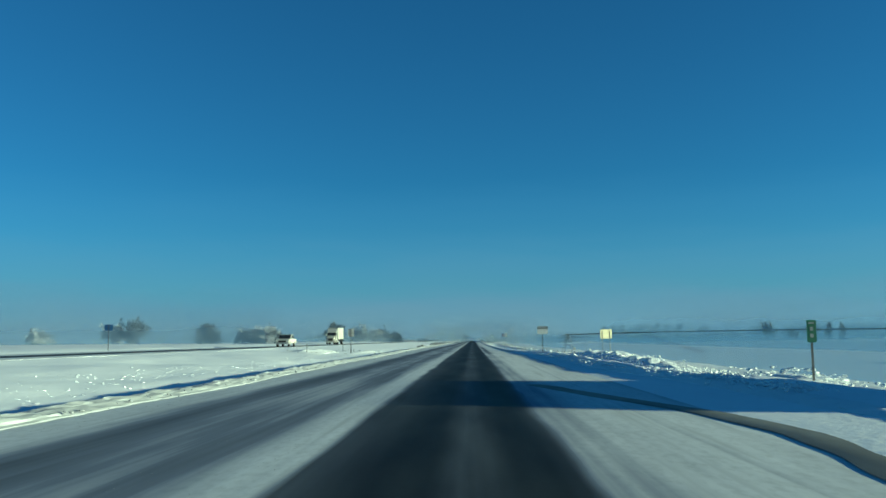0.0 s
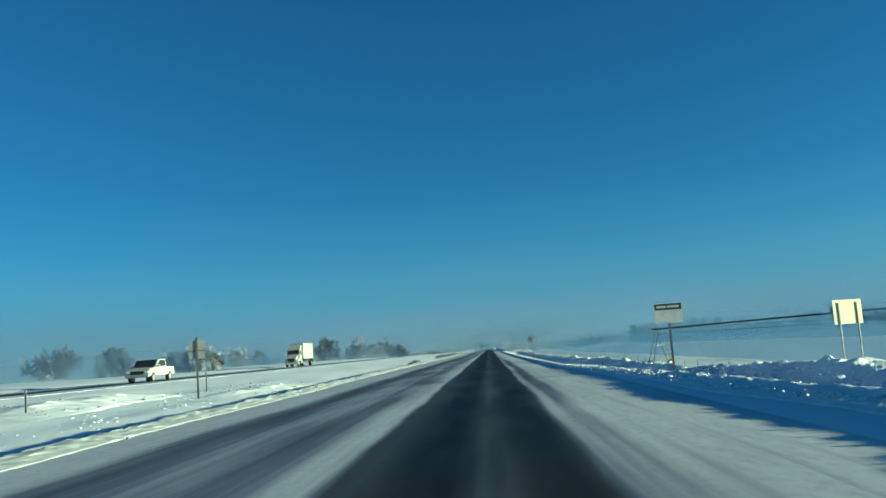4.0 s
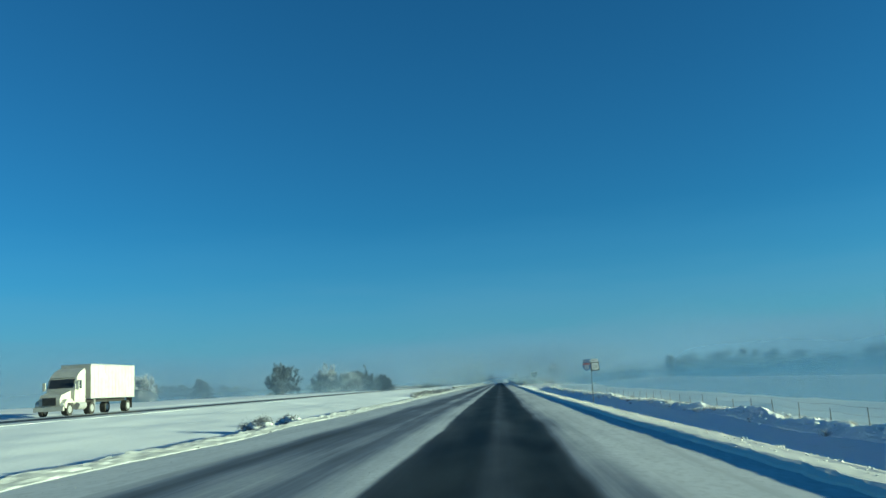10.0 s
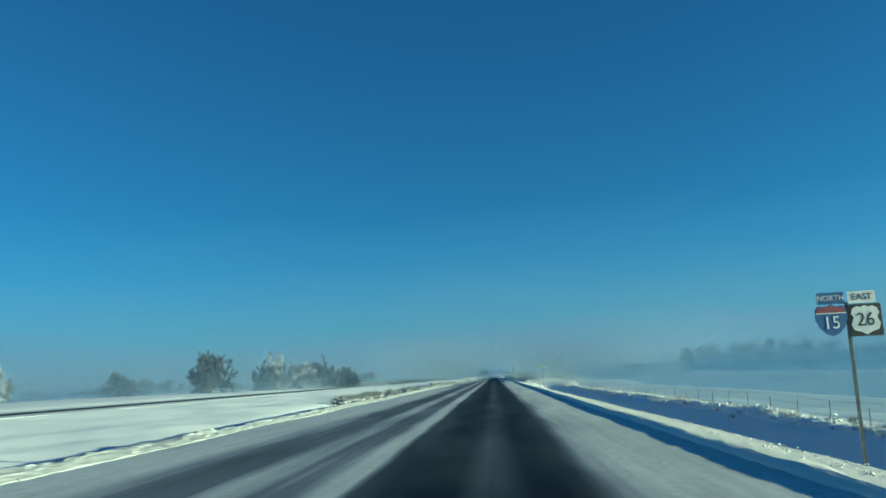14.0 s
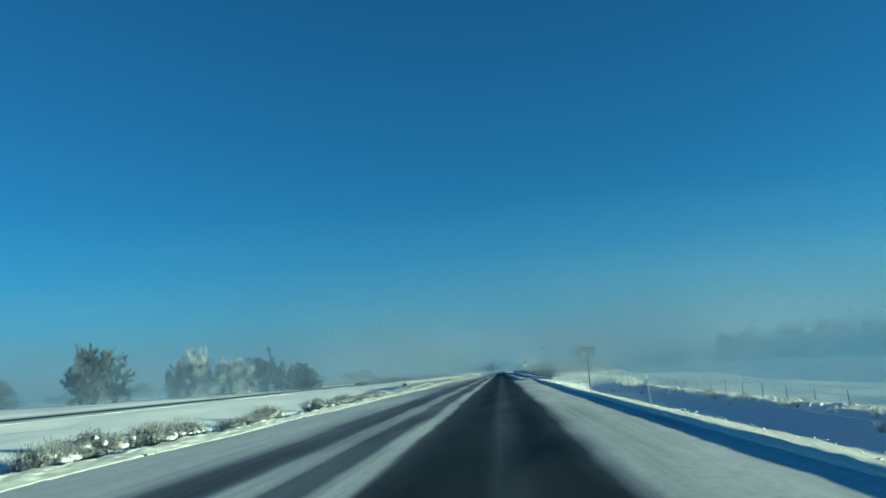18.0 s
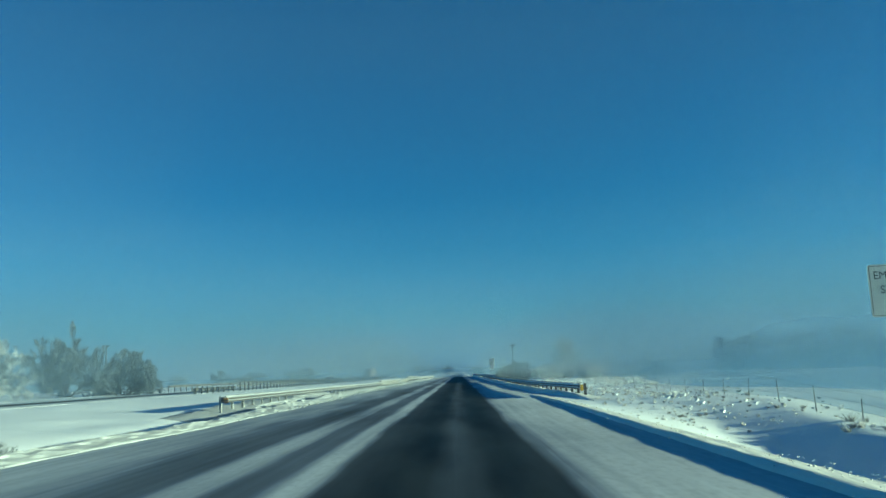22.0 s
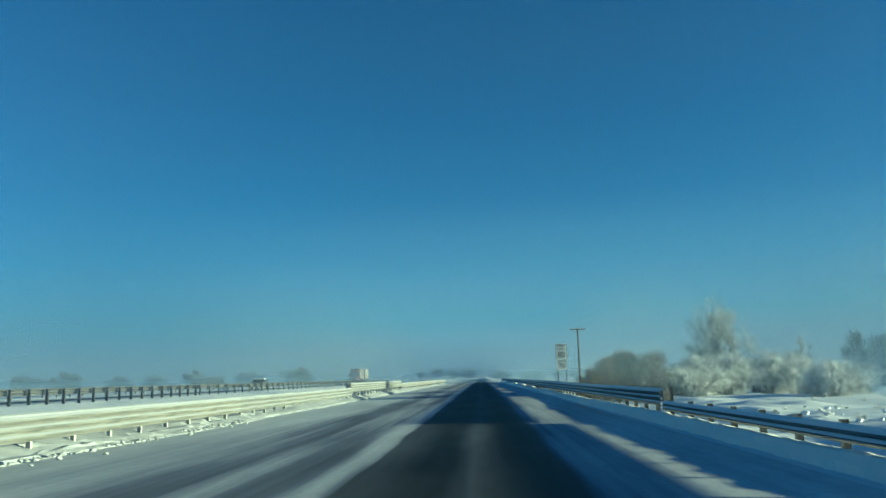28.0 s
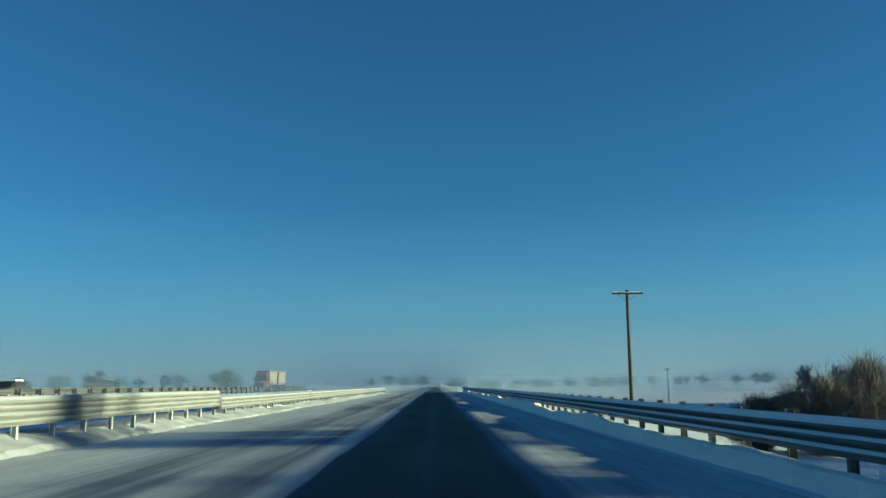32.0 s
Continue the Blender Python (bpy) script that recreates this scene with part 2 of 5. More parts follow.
# Blue-grey twig tones that hold some of the haze over distant trees.
TWIG_DARK = surface("hazy_dark_twigs", (0.045, 0.064, 0.090), (0.10, 0.13, 0.165), 1.2, 0.9)
TWIG_FAR = surface("haze_blue_far_wood", (0.05, 0.065, 0.085), (0.10, 0.125, 0.15), 0.3, 0.95)
SAGE = surface("dry_sagebrush", (0.06, 0.072, 0.088), (0.24, 0.265, 0.295), 5, 0.9)
WHITE_PAINT = surface("road_grimed_white_paint", (0.36, 0.36, 0.33), (0.44, 0.44, 0.41), 2, 0.4, fine=0.12)
CREAM = surface("cream_board", (0.42, 0.38, 0.25), (0.50, 0.46, 0.32), 3, 0.6, fine=0.15)
SIGN_WHITE = surface("sign_white", (0.56, 0.57, 0.57), (0.66, 0.67, 0.66), 4, 0.5, fine=0.1)
SIGN_BLACK = surface("sign_black", (0.012, 0.012, 0.013), (0.03, 0.03, 0.032), 5, 0.5)
SIGN_GREEN = surface("sign_green", (0.0, 0.09, 0.05), (0.0, 0.13, 0.07), 4, 0.5)
SIGN_BLUE = surface("sign_blue", (0.015, 0.08, 0.20), (0.02, 0.10, 0.25), 4, 0.5)
SIGN_RED = surface("sign_red", (0.20, 0.05, 0.06), (0.26, 0.06, 0.07), 4, 0.5)
SIGN_ORANGE = surface("sign_orange", (0.22, 0.12, 0.05), (0.30, 0.17, 0.07), 4, 0.5)
SIGN_YELLOW = surface("sign_yellow", (0.42, 0.26, 0.03), (0.52, 0.34, 0.05), 4, 0.5)
SIGN_BACK = surface("bare_aluminium", (0.22, 0.23, 0.24), (0.32, 0.33, 0.34), 4, 0.5, 0.4)
# White face greyed to look dimmed by haze.
SIGN_HAZE = surface("haze_greyed_sign_face", (0.48, 0.48, 0.45), (0.58, 0.58, 0.54), 3, 0.75)
SIGN_GREY = surface("dulled_sign_grey", (0.42, 0.43, 0.42), (0.55, 0.56, 0.55), 3, 0.7)
RUBBER = surface("rubber", (0.015, 0.015, 0.015), (0.035, 0.035, 0.035), 6, 0.85)
DARK_METAL = surface("dark_metal", (0.02, 0.02, 0.022), (0.05, 0.05, 0.05), 4, 0.55, 0.3)
GLASS = surface("tinted_glass", (0.02, 0.025, 0.03), (0.03, 0.035, 0.04), 2, 0.08)
RED_PAINT = surface("dull_red_paint", (0.13, 0.045, 0.045), (0.19, 0.065, 0.06), 1.5, 0.5, fine=0.25)
LENS = surface("lamp_lens", (0.65, 0.65, 0.60), (0.75, 0.75, 0.70), 8, 0.15)
WALL_GREY = surface("house_siding", (0.035, 0.038, 0.045), (0.06, 0.064, 0.07), 1, 0.8, fine=0.2)


# ---- mesh helpers ----
def finish(name, bm, mat, parent=None, label="", smooth=False):
    me = bpy.data.meshes.new(name)
    bm.to_mesh(me)
    bm.free()
    me.materials.append(mat)
    if smooth:
        me.polygons.foreach_set("use_smooth", [True] * len(me.polygons))
    ob = new(name, me)
    ob.parent = parent
    if label:
        ob["label"] = label
    return ob


def part(name, bm, mat, parent, label="", smooth=False):
    return finish(name, bm, mat, parent, label, smooth)


def again(ob, x, y, z, parent=None, rz=0.0, s=None):
    """Another object on the same mesh, with its own parts."""
    c = ob.copy()
    scene.collection.objects.link(c)
    c.parent = parent or ob.parent
    c.location = (x, y, z)
    c.rotation_euler = (0, 0, rz)
    if s:
        c.scale = s
    for k in ob.children:
        d = k.copy()
        scene.collection.objects.link(d)
        d.parent = c
    return c


def thing(name, x, y, z, rz=0.0, label="", category="", group="", kind=""):
    e = new(name)
    e.location, e.rotation_euler = (x, y, z), (0, 0, radians(rz))
    e.empty_display_size = 0.2
    return tagged(e, label, category, group, kind)


def grid_object(name, xs, ys, zf, mat, smooth=True, parent=None):
    X, Y = np.meshgrid(np.asarray(xs, float), np.asarray(ys, float))
    Z = zf(X, Y)
    return sheet_object(name, X, Y, Z, mat, smooth, parent)


def sheet_object(name, X, Y, Z, mat, smooth=True, parent=None):
    n, m = X.shape
    i = np.arange(n * m).reshape(n, m)
    quads = np.stack([i[:-1, :-1], i[:-1, 1:], i[1:, 1:], i[1:, :-1]], -1).reshape(-1, 4)
    me = bpy.data.meshes.new(name)
    me.from_pydata(np.stack([X, Y, Z], -1).reshape(-1, 3).tolist(), [], quads.tolist())
    me.materials.append(mat)
    me.polygons.foreach_set("use_smooth", [smooth] * len(me.polygons))
    ob = new(name, me)
    ob.parent = parent
    return ob


def raw_object(name, verts, faces, mat, parent=None, smooth=False):
    me = bpy.data.meshes.new(name)
    me.from_pydata(verts, [], faces)
    me.materials.append(mat)
    me.polygons.foreach_set("use_smooth", [smooth] * len(me.polygons))
    ob = new(name, me)
    ob.parent = parent
    return ob


def hash01(i, j, seed):
    h = np.sin(i * 127.1 + j * 311.7 + seed * 74.7) * 43758.5453
    return h - np.floor(h)


def vnoise(x, y, seed=0):
    """Smooth value noise from 0 to 1 on arrays."""
    i, j = np.floor(x), np.floor(y)
    f, g = x - i, y - j
    f, g = f * f * (3 - 2 * f), g * g * (3 - 2 * g)
    a, b = hash01(i, j, seed), hash01(i + 1, j, seed)
    c, d = hash01(i, j + 1, seed), hash01(i + 1, j + 1, seed)
    return (a * (1 - f) + b * f) * (1 - g) + (c * (1 - f) + d * f) * g


def box(bm, x0, x1, y0, y1, z0, z1, bevel=0.0):
    m = Matrix.Translation(((x0 + x1) / 2, (y0 + y1) / 2, (z0 + z1) / 2)) @ Matrix.Diagonal((x1 - x0, y1 - y0, z1 - z0, 1))
    made = bmesh.ops.create_cube(bm, size=1, matrix=m)
    if bevel:
        edges = list({e for v in made["verts"] for e in v.link_edges})
        bmesh.ops.bevel(bm, geom=edges, offset=bevel, segments=2, affect="EDGES", profile=0.6)
    return bm


def boxed(x0, x1, y0, y1, z0, z1, bevel=0.0):
    return box(bmesh.new(), x0, x1, y0, y1, z0, z1, bevel)


def tube(bm, a, b, r0, r1, sides=6):
    a, b = Vector(a), Vector(b)
    way = b - a
    if way.length < 1e-5:
        return bm
    q = way.to_track_quat("Z", "Y").to_matrix()
    rings = []
    for p, r in ((a, r0), (b, r1)):
        rings.append([bm.verts.new(p + q @ Vector((r * math.cos(k * math.tau / sides), r * math.sin(k * math.tau / sides), 0))) for k in range(sides)])
    for k in range(sides):
        bm.faces.new((rings[0][k], rings[0][(k + 1) % sides], rings[1][(k + 1) % sides], rings[1][k]))
    bm.faces.new(rings[1])
    bm.faces.new(list(reversed(rings[0])))
    return bm


def tubed(a, b, r0, r1=None, sides=8):
    return tube(bmesh.new(), a, b, r0, r0 if r1 is None else r1, sides)


def prism(bm, outline, d0, d1, axis="y"):
    """Extrudes an outline of (u, v) points: along y it lies in x, z; along x it lies in y, z."""
    put = (lambda u, v, d: (u, d, v)) if axis == "y" else (lambda u, v, d: (d, u, v))
    a = [bm.verts.new(put(u, v, d0)) for u, v in outline]
    b = [bm.verts.new(put(u, v, d1)) for u, v in outline]
    n = len(outline)
    for k in range(n):
        bm.faces.new((a[k], a[(k + 1) % n], b[(k + 1) % n], b[k]))
    bm.faces.new(list(reversed(a)))
    bm.faces.new(b)
    bmesh.ops.recalc_face_normals(bm, faces=bm.faces)
    return bm


def lettering(name, text, size, mat, parent, x, y, z, stretch=1.0):
    """Raised letters that face -y, centred on x, z."""
    cu = bpy.data.curves.new(name, "FONT")
    cu.body, cu.size, cu.extrude, cu.align_x, cu.align_y, cu.resolution_u = text, size, 0.003, "CENTER", "CENTER", 3
    tmp = bpy.data.objects.new(name, cu)
    me = bpy.data.meshes.new_from_object(tmp)
    me.materials.append(mat)
    bpy.data.objects.remove(tmp)
    ob = new(name, me)
    ob.parent, ob.location, ob.rotation_euler, ob.scale = parent, (x, y, z), (radians(90), 0, 0), (stretch, 1, 1)
    return ob


# ---- the ground and the roads ----
RIGHT_X = [3.2, 3.8, 4.6, 4.8, 5.7, 8.4, 9.2, 12.4, 13.2, 16, 40, 200, 6000]
RIGHT_Z = [-0.30, -0.14, -0.058, -0.10, -0.45, -1.50, -1.75, -1.06, -1.16, -1.25, -1.3, -1.0, -1.0]
RAMP_Z = [-0.30, -0.14, -0.058, -0.05, -0.04, -0.02, 0.0, -0.30, -0.6, -1.0, -1.3, -1.0, -1.0]
FIELD_Z = [-0.30, -0.14, -0.058, -0.07, -0.14, -0.65, -0.85, -1.00, -1.00, -1.05, -1.3, -1.0, -1.0]
LEFT_X = [-6000, -300, -80, -46, -40, -38.2, -25.4, -24.6, -17, -12.5, -10.4, -9.2, -8.2, -7.4]
LEFT_Z = [1.35, 1.3, 1.15, 0.85, 0.66, 0.40, 0.30, 0.525, 0.02, -0.32, -0.50, -0.18, -0.12, -0.30]
BRIDGE_Z = [1.2, 1.1, 0.9, 0.66, 0.62, 0.40, 0.30, 0.525, 0.10, -0.02, -0.06, -0.09, -0.12, -0.30]


def ground_z(x, y):
    open_field = np.clip((y - 364) / 24, 0, 1)
    open_side = np.clip((y - 345) / 16, 0, 1)
    wide = 2.3 * np.clip((108 - y) / 34, 0, 1) * np.clip((12 - x) / 4, 0, 1)
    x0, x = x, np.where(x > 4.6, np.maximum(4.6, x - wide), x)
    right = np.interp(x, RIGHT_X, RIGHT_Z) * (1 - open_side) + (np.interp(x, RIGHT_X, FIELD_Z) + np.interp(x, [5.7, 8.4, 9.2, 13.2, 16, 40], [0, 0.48, 0.66, 0.70, 0.58, 0]) * np.clip((412 - y) / 26, 0, 1)) * open_side
    gore = np.clip((44 - y) / 14, 0, 1)
    right = right * (1 - gore) + np.interp(x, RIGHT_X, RAMP_Z) * gore
    x = x0
    z = np.where(x > -2, np.where(x < 3.2, -0.30, right), np.interp(x, LEFT_X, LEFT_Z) * (1 - open_field) + np.interp(x, LEFT_X, BRIDGE_Z) * open_field)
    rough = np.where((x > 7.5) | ((x < -9) & (x > -24)) | (x < -41), 1.0, 0.0)
    far = np.clip(np.abs(x) / 60, 0, 1)
    drift = (vnoise(x / 3.1, y / 7.0, 1) - 0.5) * 0.16 + (vnoise(x / 1.1, y / 1.9, 2) - 0.5) * 0.10 * (1 - far) * np.where((x > 8) & (x < 12.2), 0.35, 1.0)
    crest = np.exp(-((x - 12.6) / 0.8) ** 2) * (1 - np.clip((y - 334) / 16, 0, 1)) * (vnoise(x * 0 + 3, y / 2.7, 5) - 0.35) * 0.14
    hill = np.clip((np.hypot(x, y - 400) - 600) / 3000, 0, 1) * 10 * vnoise(x / 900, y / 900, 9)
    # Unseen mound added beyond the right edge of view to shade the road.
    mound = 3.4 * np.clip((x - 14.5) / 4, 0, 1) * np.clip((45 - x) / 12, 0, 1) * np.clip((29 - y) / 2.5, 0, 1) * np.clip((y - 13) / 2.5, 0, 1)
    mound = mound - 2.3 * np.clip((x - 14) / 22, 0, 1) * np.clip((y - 500) / 60, 0, 1) * np.clip((260 - x) / 120, 0, 1)
    dip = -0.28 * np.exp(-((x + 11.6) / 1.5) ** 2) * np.clip((y - 235) / 25, 0, 1) * (1 - open_field)
    dip = dip - 0.10 * np.exp(-((x + 11.2) / 1.0) ** 2) * np.clip((y - 310) / 12, 0, 1) * (1 - np.clip((y - 350) / 16, 0, 1))
    levee = 0.55 * np.clip((y - 424 - 0.7 * (x - 10)) / 7, 0, 1) * np.clip((x - 8) / 4, 0, 1) * np.clip((110 - x) / 50, 0, 1) * np.clip((505 - y) / 25, 0, 1) * (0.6 + 0.8 * vnoise(x / 2.0, y / 2.0, 15))
    return z + dip + levee + rough * drift + crest + hill + mound


def road_z(x):
    return 0.012 - 0.012 * np.sqrt((x + 1.9) ** 2 + 0.6)


xs = np.concatenate([-np.geomspace(4900, 60, 26), np.arange(-56, -26, 1.6), np.arange(-25.4, -7.2, 0.55), [-7.0, -2, 0, 2, 3.0, 3.2], np.arange(3.5, 18, 0.5), np.arange(18.5, 60, 2.6), np.geomspace(62, 4900, 26)])
ys = np.concatenate([-np.geomspace(1200, 12, 14), np.arange(-10, 640, 1.0), np.geomspace(641, 4900, 44)])
ground = tagged(grid_object("ground", xs, ys, ground_z, SNOW), "snow-covered farmland with wind drifts and a shaded roadside ditch", "ground", kind="structure")

road_y = np.concatenate([np.arange(-40, 660, 4.0), np.geomspace(661, 4000, 30)])
road = tagged(grid_object("road", np.linspace(-9.4, 4.6, 29), road_y, lambda x, y: road_z(x), ROAD, False), "two-lane carriageway with bare wet wheel tracks between packed snow", "road", kind="structure")
far_road = tagged(grid_object("road_opposite", np.linspace(-38.6, -25.0, 18), road_y, lambda x, y: 0.55 - 0.0008 * (x + 31.8) ** 2, ROAD_FAR, False), "opposite carriageway, dark cleared asphalt between snowy verges", "road", kind="structure")
for ob, depth in ((road, 0.32), (far_road, 0.32)):
    mod = ob.modifiers.new("slab", "SOLIDIFY")
    mod.thickness, mod.offset = depth, -1


WET = surface("wet_brown_slush", (0.075, 0.075, 0.06), (0.16, 0.16, 0.135), 1.2, 0.6, fine=0.4, stretch=(1, 0.3, 1))
V0, U0 = np.meshgrid(np.linspace(2, 26, 60), np.linspace(-1, 1, 5))
track_x = np.interp(V0, [2, 6, 9.5, 12.7, 16.2, 20, 26], [3.2, 3.9, 4.45, 4.75, 4.35, 3.3, 1.9])
half_w = 0.24 + 0.14 * vnoise(V0 / 1.3, U0, 6)
tagged(sheet_object("road_ramp", track_x + U0 * half_w, V0, np.maximum(road_z(track_x), -0.05) + 0.012 * (1 - U0 ** 2) + 0.002, WET), "wet brown wheel track of the joining ramp", "road", kind="structure")


def bank(name, xc, half, height, y0, y1, seed, label, step=0.3, power=1.4, plateau=0.0, rough=1.0, mat=None, lean=False, cols=15):
    """A ploughed ridge along the road; xc, half and height may be functions of y."""
    ys = np.arange(y0, y1, step)
    us = np.linspace(-1, 1, cols)
    U, Y = np.meshgrid(us, ys)
    C, H, W = (f(Y) if callable(f) else f + Y * 0 for f in (xc, height, half))
    C = C + (vnoise(Y / 9, Y * 0, seed) - 0.5) * (0.16 if lean else 0.5)
    shape = np.clip(1 - np.clip((np.abs(U) - plateau) / (1 - plateau), 0, 1) ** power, 0, 1)
    if lean:
        shape = np.interp(U, [-1, -0.72, -0.55, 0.84, 1], [0, 0.88, 1.0, 0.42, -1.4])
    lump = 1 - 0.45 * rough + 0.9 * rough * (0.5 * vnoise(U * 2.2 + 9, Y / 1.6, seed + 1) + 0.3 * vnoise(U * 4 + 9, Y / 0.55, seed + 2) + 0.35 * vnoise(U * 6, Y / 0.3, seed + 3))
    fade = np.clip((Y - y0) / 6, 0, 1) * np.clip((y1 - Y) / 6, 0, 1)
    Z = shape * H * lump * fade - 0.06 * (np.abs(U) > 0.95)
    X = C + U * W + (vnoise(U * 5, Y / 0.5, seed + 4) - 0.5) * 0.2 * W
    low = ground_z(X, Y)
    Z = Z + np.where(X + 1.8 > 6.4, low, np.where((X > -9.4) & (X < 4.6), np.maximum(low, road_z(X)), low))
    return tagged(sheet_object(name, X, Y, Z, mat or BANK, False), label, "snow bank", kind="stuff")


def right_x(y):
    return np.interp(y, [-20, 25, 45, 75, 90, 110, 170, 230, 285, 345, 366, 400], [8.0, 7.6, 6.5, 6.3, 5.8, 4.7, 4.22, 4.2, 4.25, 4.3, 4.4, 4.4])


def rail_right(y):
    return np.interp(y, [367, 374, 386, 400, 700], [6.15, 5.85, 5.3, 5.22, 5.22])


def right_h(y):
    return np.interp(y, [-20, 17, 26, 36, 60, 85, 110, 150, 345, 358, 366], [0.05, 0.06, 0.15, 0.24, 0.29, 0.24, 0.115, 0.09, 0.10, 0.09, 0.06])


def left_x(y):
    return np.interp(y, [-20, 30, 90, 130, 340, 400, 440, 640], [-8.2, -8.3, -8.8, -9.3, -9.3, -8.4, -8.0, -8.0])


bank("snow_bank", right_x, lambda y: np.interp(y, [0, 60, 95, 112], [0.8, 0.8, 0.7, 0.6]), right_h, -20, 112, 11, "crumbly ploughed snow bank along the outer shoulder, shaded towards the road", plateau=0.15, power=1.0, rough=0.9, step=0.12, cols=25)
bank("snow_bank", right_x, lambda y: np.interp(y, [106, 112, 170, 230, 280, 345, 366], [0.6, 0.66, 0.66, 0.60, 0.42, 0.36, 0.4]), right_h, 101, 374, 12, "smooth ploughed snow bank along the outer shoulder, lit on top and shaded towards the road", plateau=0.80, power=1.0, rough=0.30, mat=BANK_TOP, lean=True)
bank("snow_bank", 12.7, 1.0, lambda y: 0.05 + 0.20 * vnoise(y / 4.0, y * 0, 44) + 0.25 * np.clip((205 - y) / 45, 0, 1), 112, 346, 53, "ragged crest of snow along the fence line", power=1.2, rough=1.6)
bank("snow_bank", left_x, 0.62, lambda y: np.interp(y, [-20, 290, 325, 352, 366], [0.15, 0.16, 0.18, 0.17, 0.12]), -20, 372, 31, "sunlit grimy ploughed snow bank along the median shoulder, dimmed against the low sun", rough=1.0, step=0.16, cols=21, mat=BANK_LIT)
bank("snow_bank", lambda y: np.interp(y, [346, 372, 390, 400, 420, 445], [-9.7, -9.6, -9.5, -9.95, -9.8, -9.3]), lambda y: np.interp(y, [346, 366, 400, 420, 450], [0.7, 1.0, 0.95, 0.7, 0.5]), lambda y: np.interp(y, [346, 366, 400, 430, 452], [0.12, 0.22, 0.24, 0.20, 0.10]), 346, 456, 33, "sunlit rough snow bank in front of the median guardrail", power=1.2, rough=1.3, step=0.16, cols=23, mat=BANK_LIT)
bank("snow_bank", 13.2, 2.2, lambda y: np.interp(y, [28, 45, 58, 67, 80, 92, 104, 118], [0.25, 0.4, 0.55, 0.8, 1.0, 0.9, 0.6, 0.35]), 28, 118, 51, "tall lumpy snow drift beyond the ditch, blue in shade", power=1.3, plateau=0.3, rough=0.9, step=0.14, cols=41)
bank("snow_bank", -25.4, 1.1, 0.03, -20, 640, 71, "thin snow ridge on the edge of the opposite road", rough=0.6)
bank("snow_bank", -18.5, 2.4, 0.25, 88, 107, 81, "heaped snow by the median crossing", rough=1.2)
bank("snow_bank", -13.6, 1.8, 0.2, 100, 119, 85, "heaped snow by the median crossing", rough=1.2)


def clods(name, n, fx, y0, y1, smin, smax, seed, label, spread=0.45, lift=0.2, flat=0.6, mat=None, least=None):
    """Loose lumps of snow, joined."""
    rng = np.random.RandomState(seed)
    bm = bmesh.new()
    bmesh.ops.create_icosphere(bm, subdivisions=1, radius=1)
    bv = np.array([v.co[:] for v in bm.verts])
    bf = np.array([[v.index for v in f.verts] for f in bm.faces])
    bm.free()
    y = rng.uniform(y0, y1, n)
    x = fx(y) + rng.normal(0, 1, n) * spread
    if least is not None:
        x = least + np.abs(x - least)
    s = smin + (smax - smin) * rng.uniform(0, 1, n) ** 2.5
    z = np.where(np.abs(x + 1.8) < 6.2, road_z(x), ground_z(x, y)) + (lift(y) if callable(lift) else lift) * rng.uniform(0.6, 1.0, n)
    V = bv[None] * (1 + rng.uniform(-0.3, 0.3, (n, len(bv), 1))) * s[:, None, None] * np.array([1, 1, flat]) + np.stack([x, y, z], -1)[:, None]
    F = bf[None] + (np.arange(n) * len(bv))[:, None, None]
    return tagged(raw_object(name, V.reshape(-1, 3).tolist(), F.reshape(-1, 3).tolist(), mat or (DIM_GRIMY if "median bank" in label else BANK)), label, "snow clods", kind="stuff")


clods("snow_clods", 5200, lambda y: right_x(y) + 0.1, 20, 108, 0.02, 0.085, 1, "loose clods of ploughed snow on the outer bank", 0.38, 0.22)
clods("snow_clods", 6200, lambda y: right_x(y) + 0.05, 108, 362, 0.008, 0.030, 7, "fine crumbs of ploughed snow on the outer bank", 0.20, 0.085, 0.6, BANK_TOP)
clods("snow_clods", 850, lambda y: 12.6 + y * 0, 112, 344, 0.03, 0.13, 8, "lumps of crusted snow along the fence line", 0.45, 0.26)
clods("snow_clods", 3000, lambda y: left_x(y) - 0.1, -10, 420, 0.015, 0.06, 2, "loose clods of ploughed snow on the median bank", 0.42, 0.12)
clods("snow_clods", 90, lambda y: -11.9 + y * 0, 270, 345, 0.05, 0.24, 9, "rounded lumps of snow among the sagebrush", 0.6, 0.10)
clods("slush_crumbs", 5200, lambda y: np.where(np.floor(y * 7) % 2 > 0, -2.25, -3.65), 0, 500, 0.004, 0.010, 14, "frozen crumbs of slush along the ridges between wheel tracks", 0.16, 0.0, 0.5, DIM_GRIMY)
clods("slush_crumbs", 3200, lambda y: left_x(y) + 1.5, 0, 420, 0.006, 0.018, 16, "frozen crumbs of slush below the median bank", 0.45, 0.0, 0.5, DIM_GRIMY)
clods("snow_clods", 3200, lambda y: 13 + (y - 428) * 0.9, 428, 470, 0.05, 0.22, 18, "lumps of snow on the rough river bank across the field", 9.0, 0.06, 0.6, SNOW, 9.5)
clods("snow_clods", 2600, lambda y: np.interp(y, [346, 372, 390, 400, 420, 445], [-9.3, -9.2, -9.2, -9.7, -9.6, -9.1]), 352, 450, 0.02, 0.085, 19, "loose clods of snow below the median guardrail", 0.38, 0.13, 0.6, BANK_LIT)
clods("snow_clods", 260, lambda y: 11.5 + y * 0, 356, 440, 0.04, 0.14, 10, "small lumps of snow beyond the outer guardrail", 2.0, 0.08, 0.6, None, 7.2)
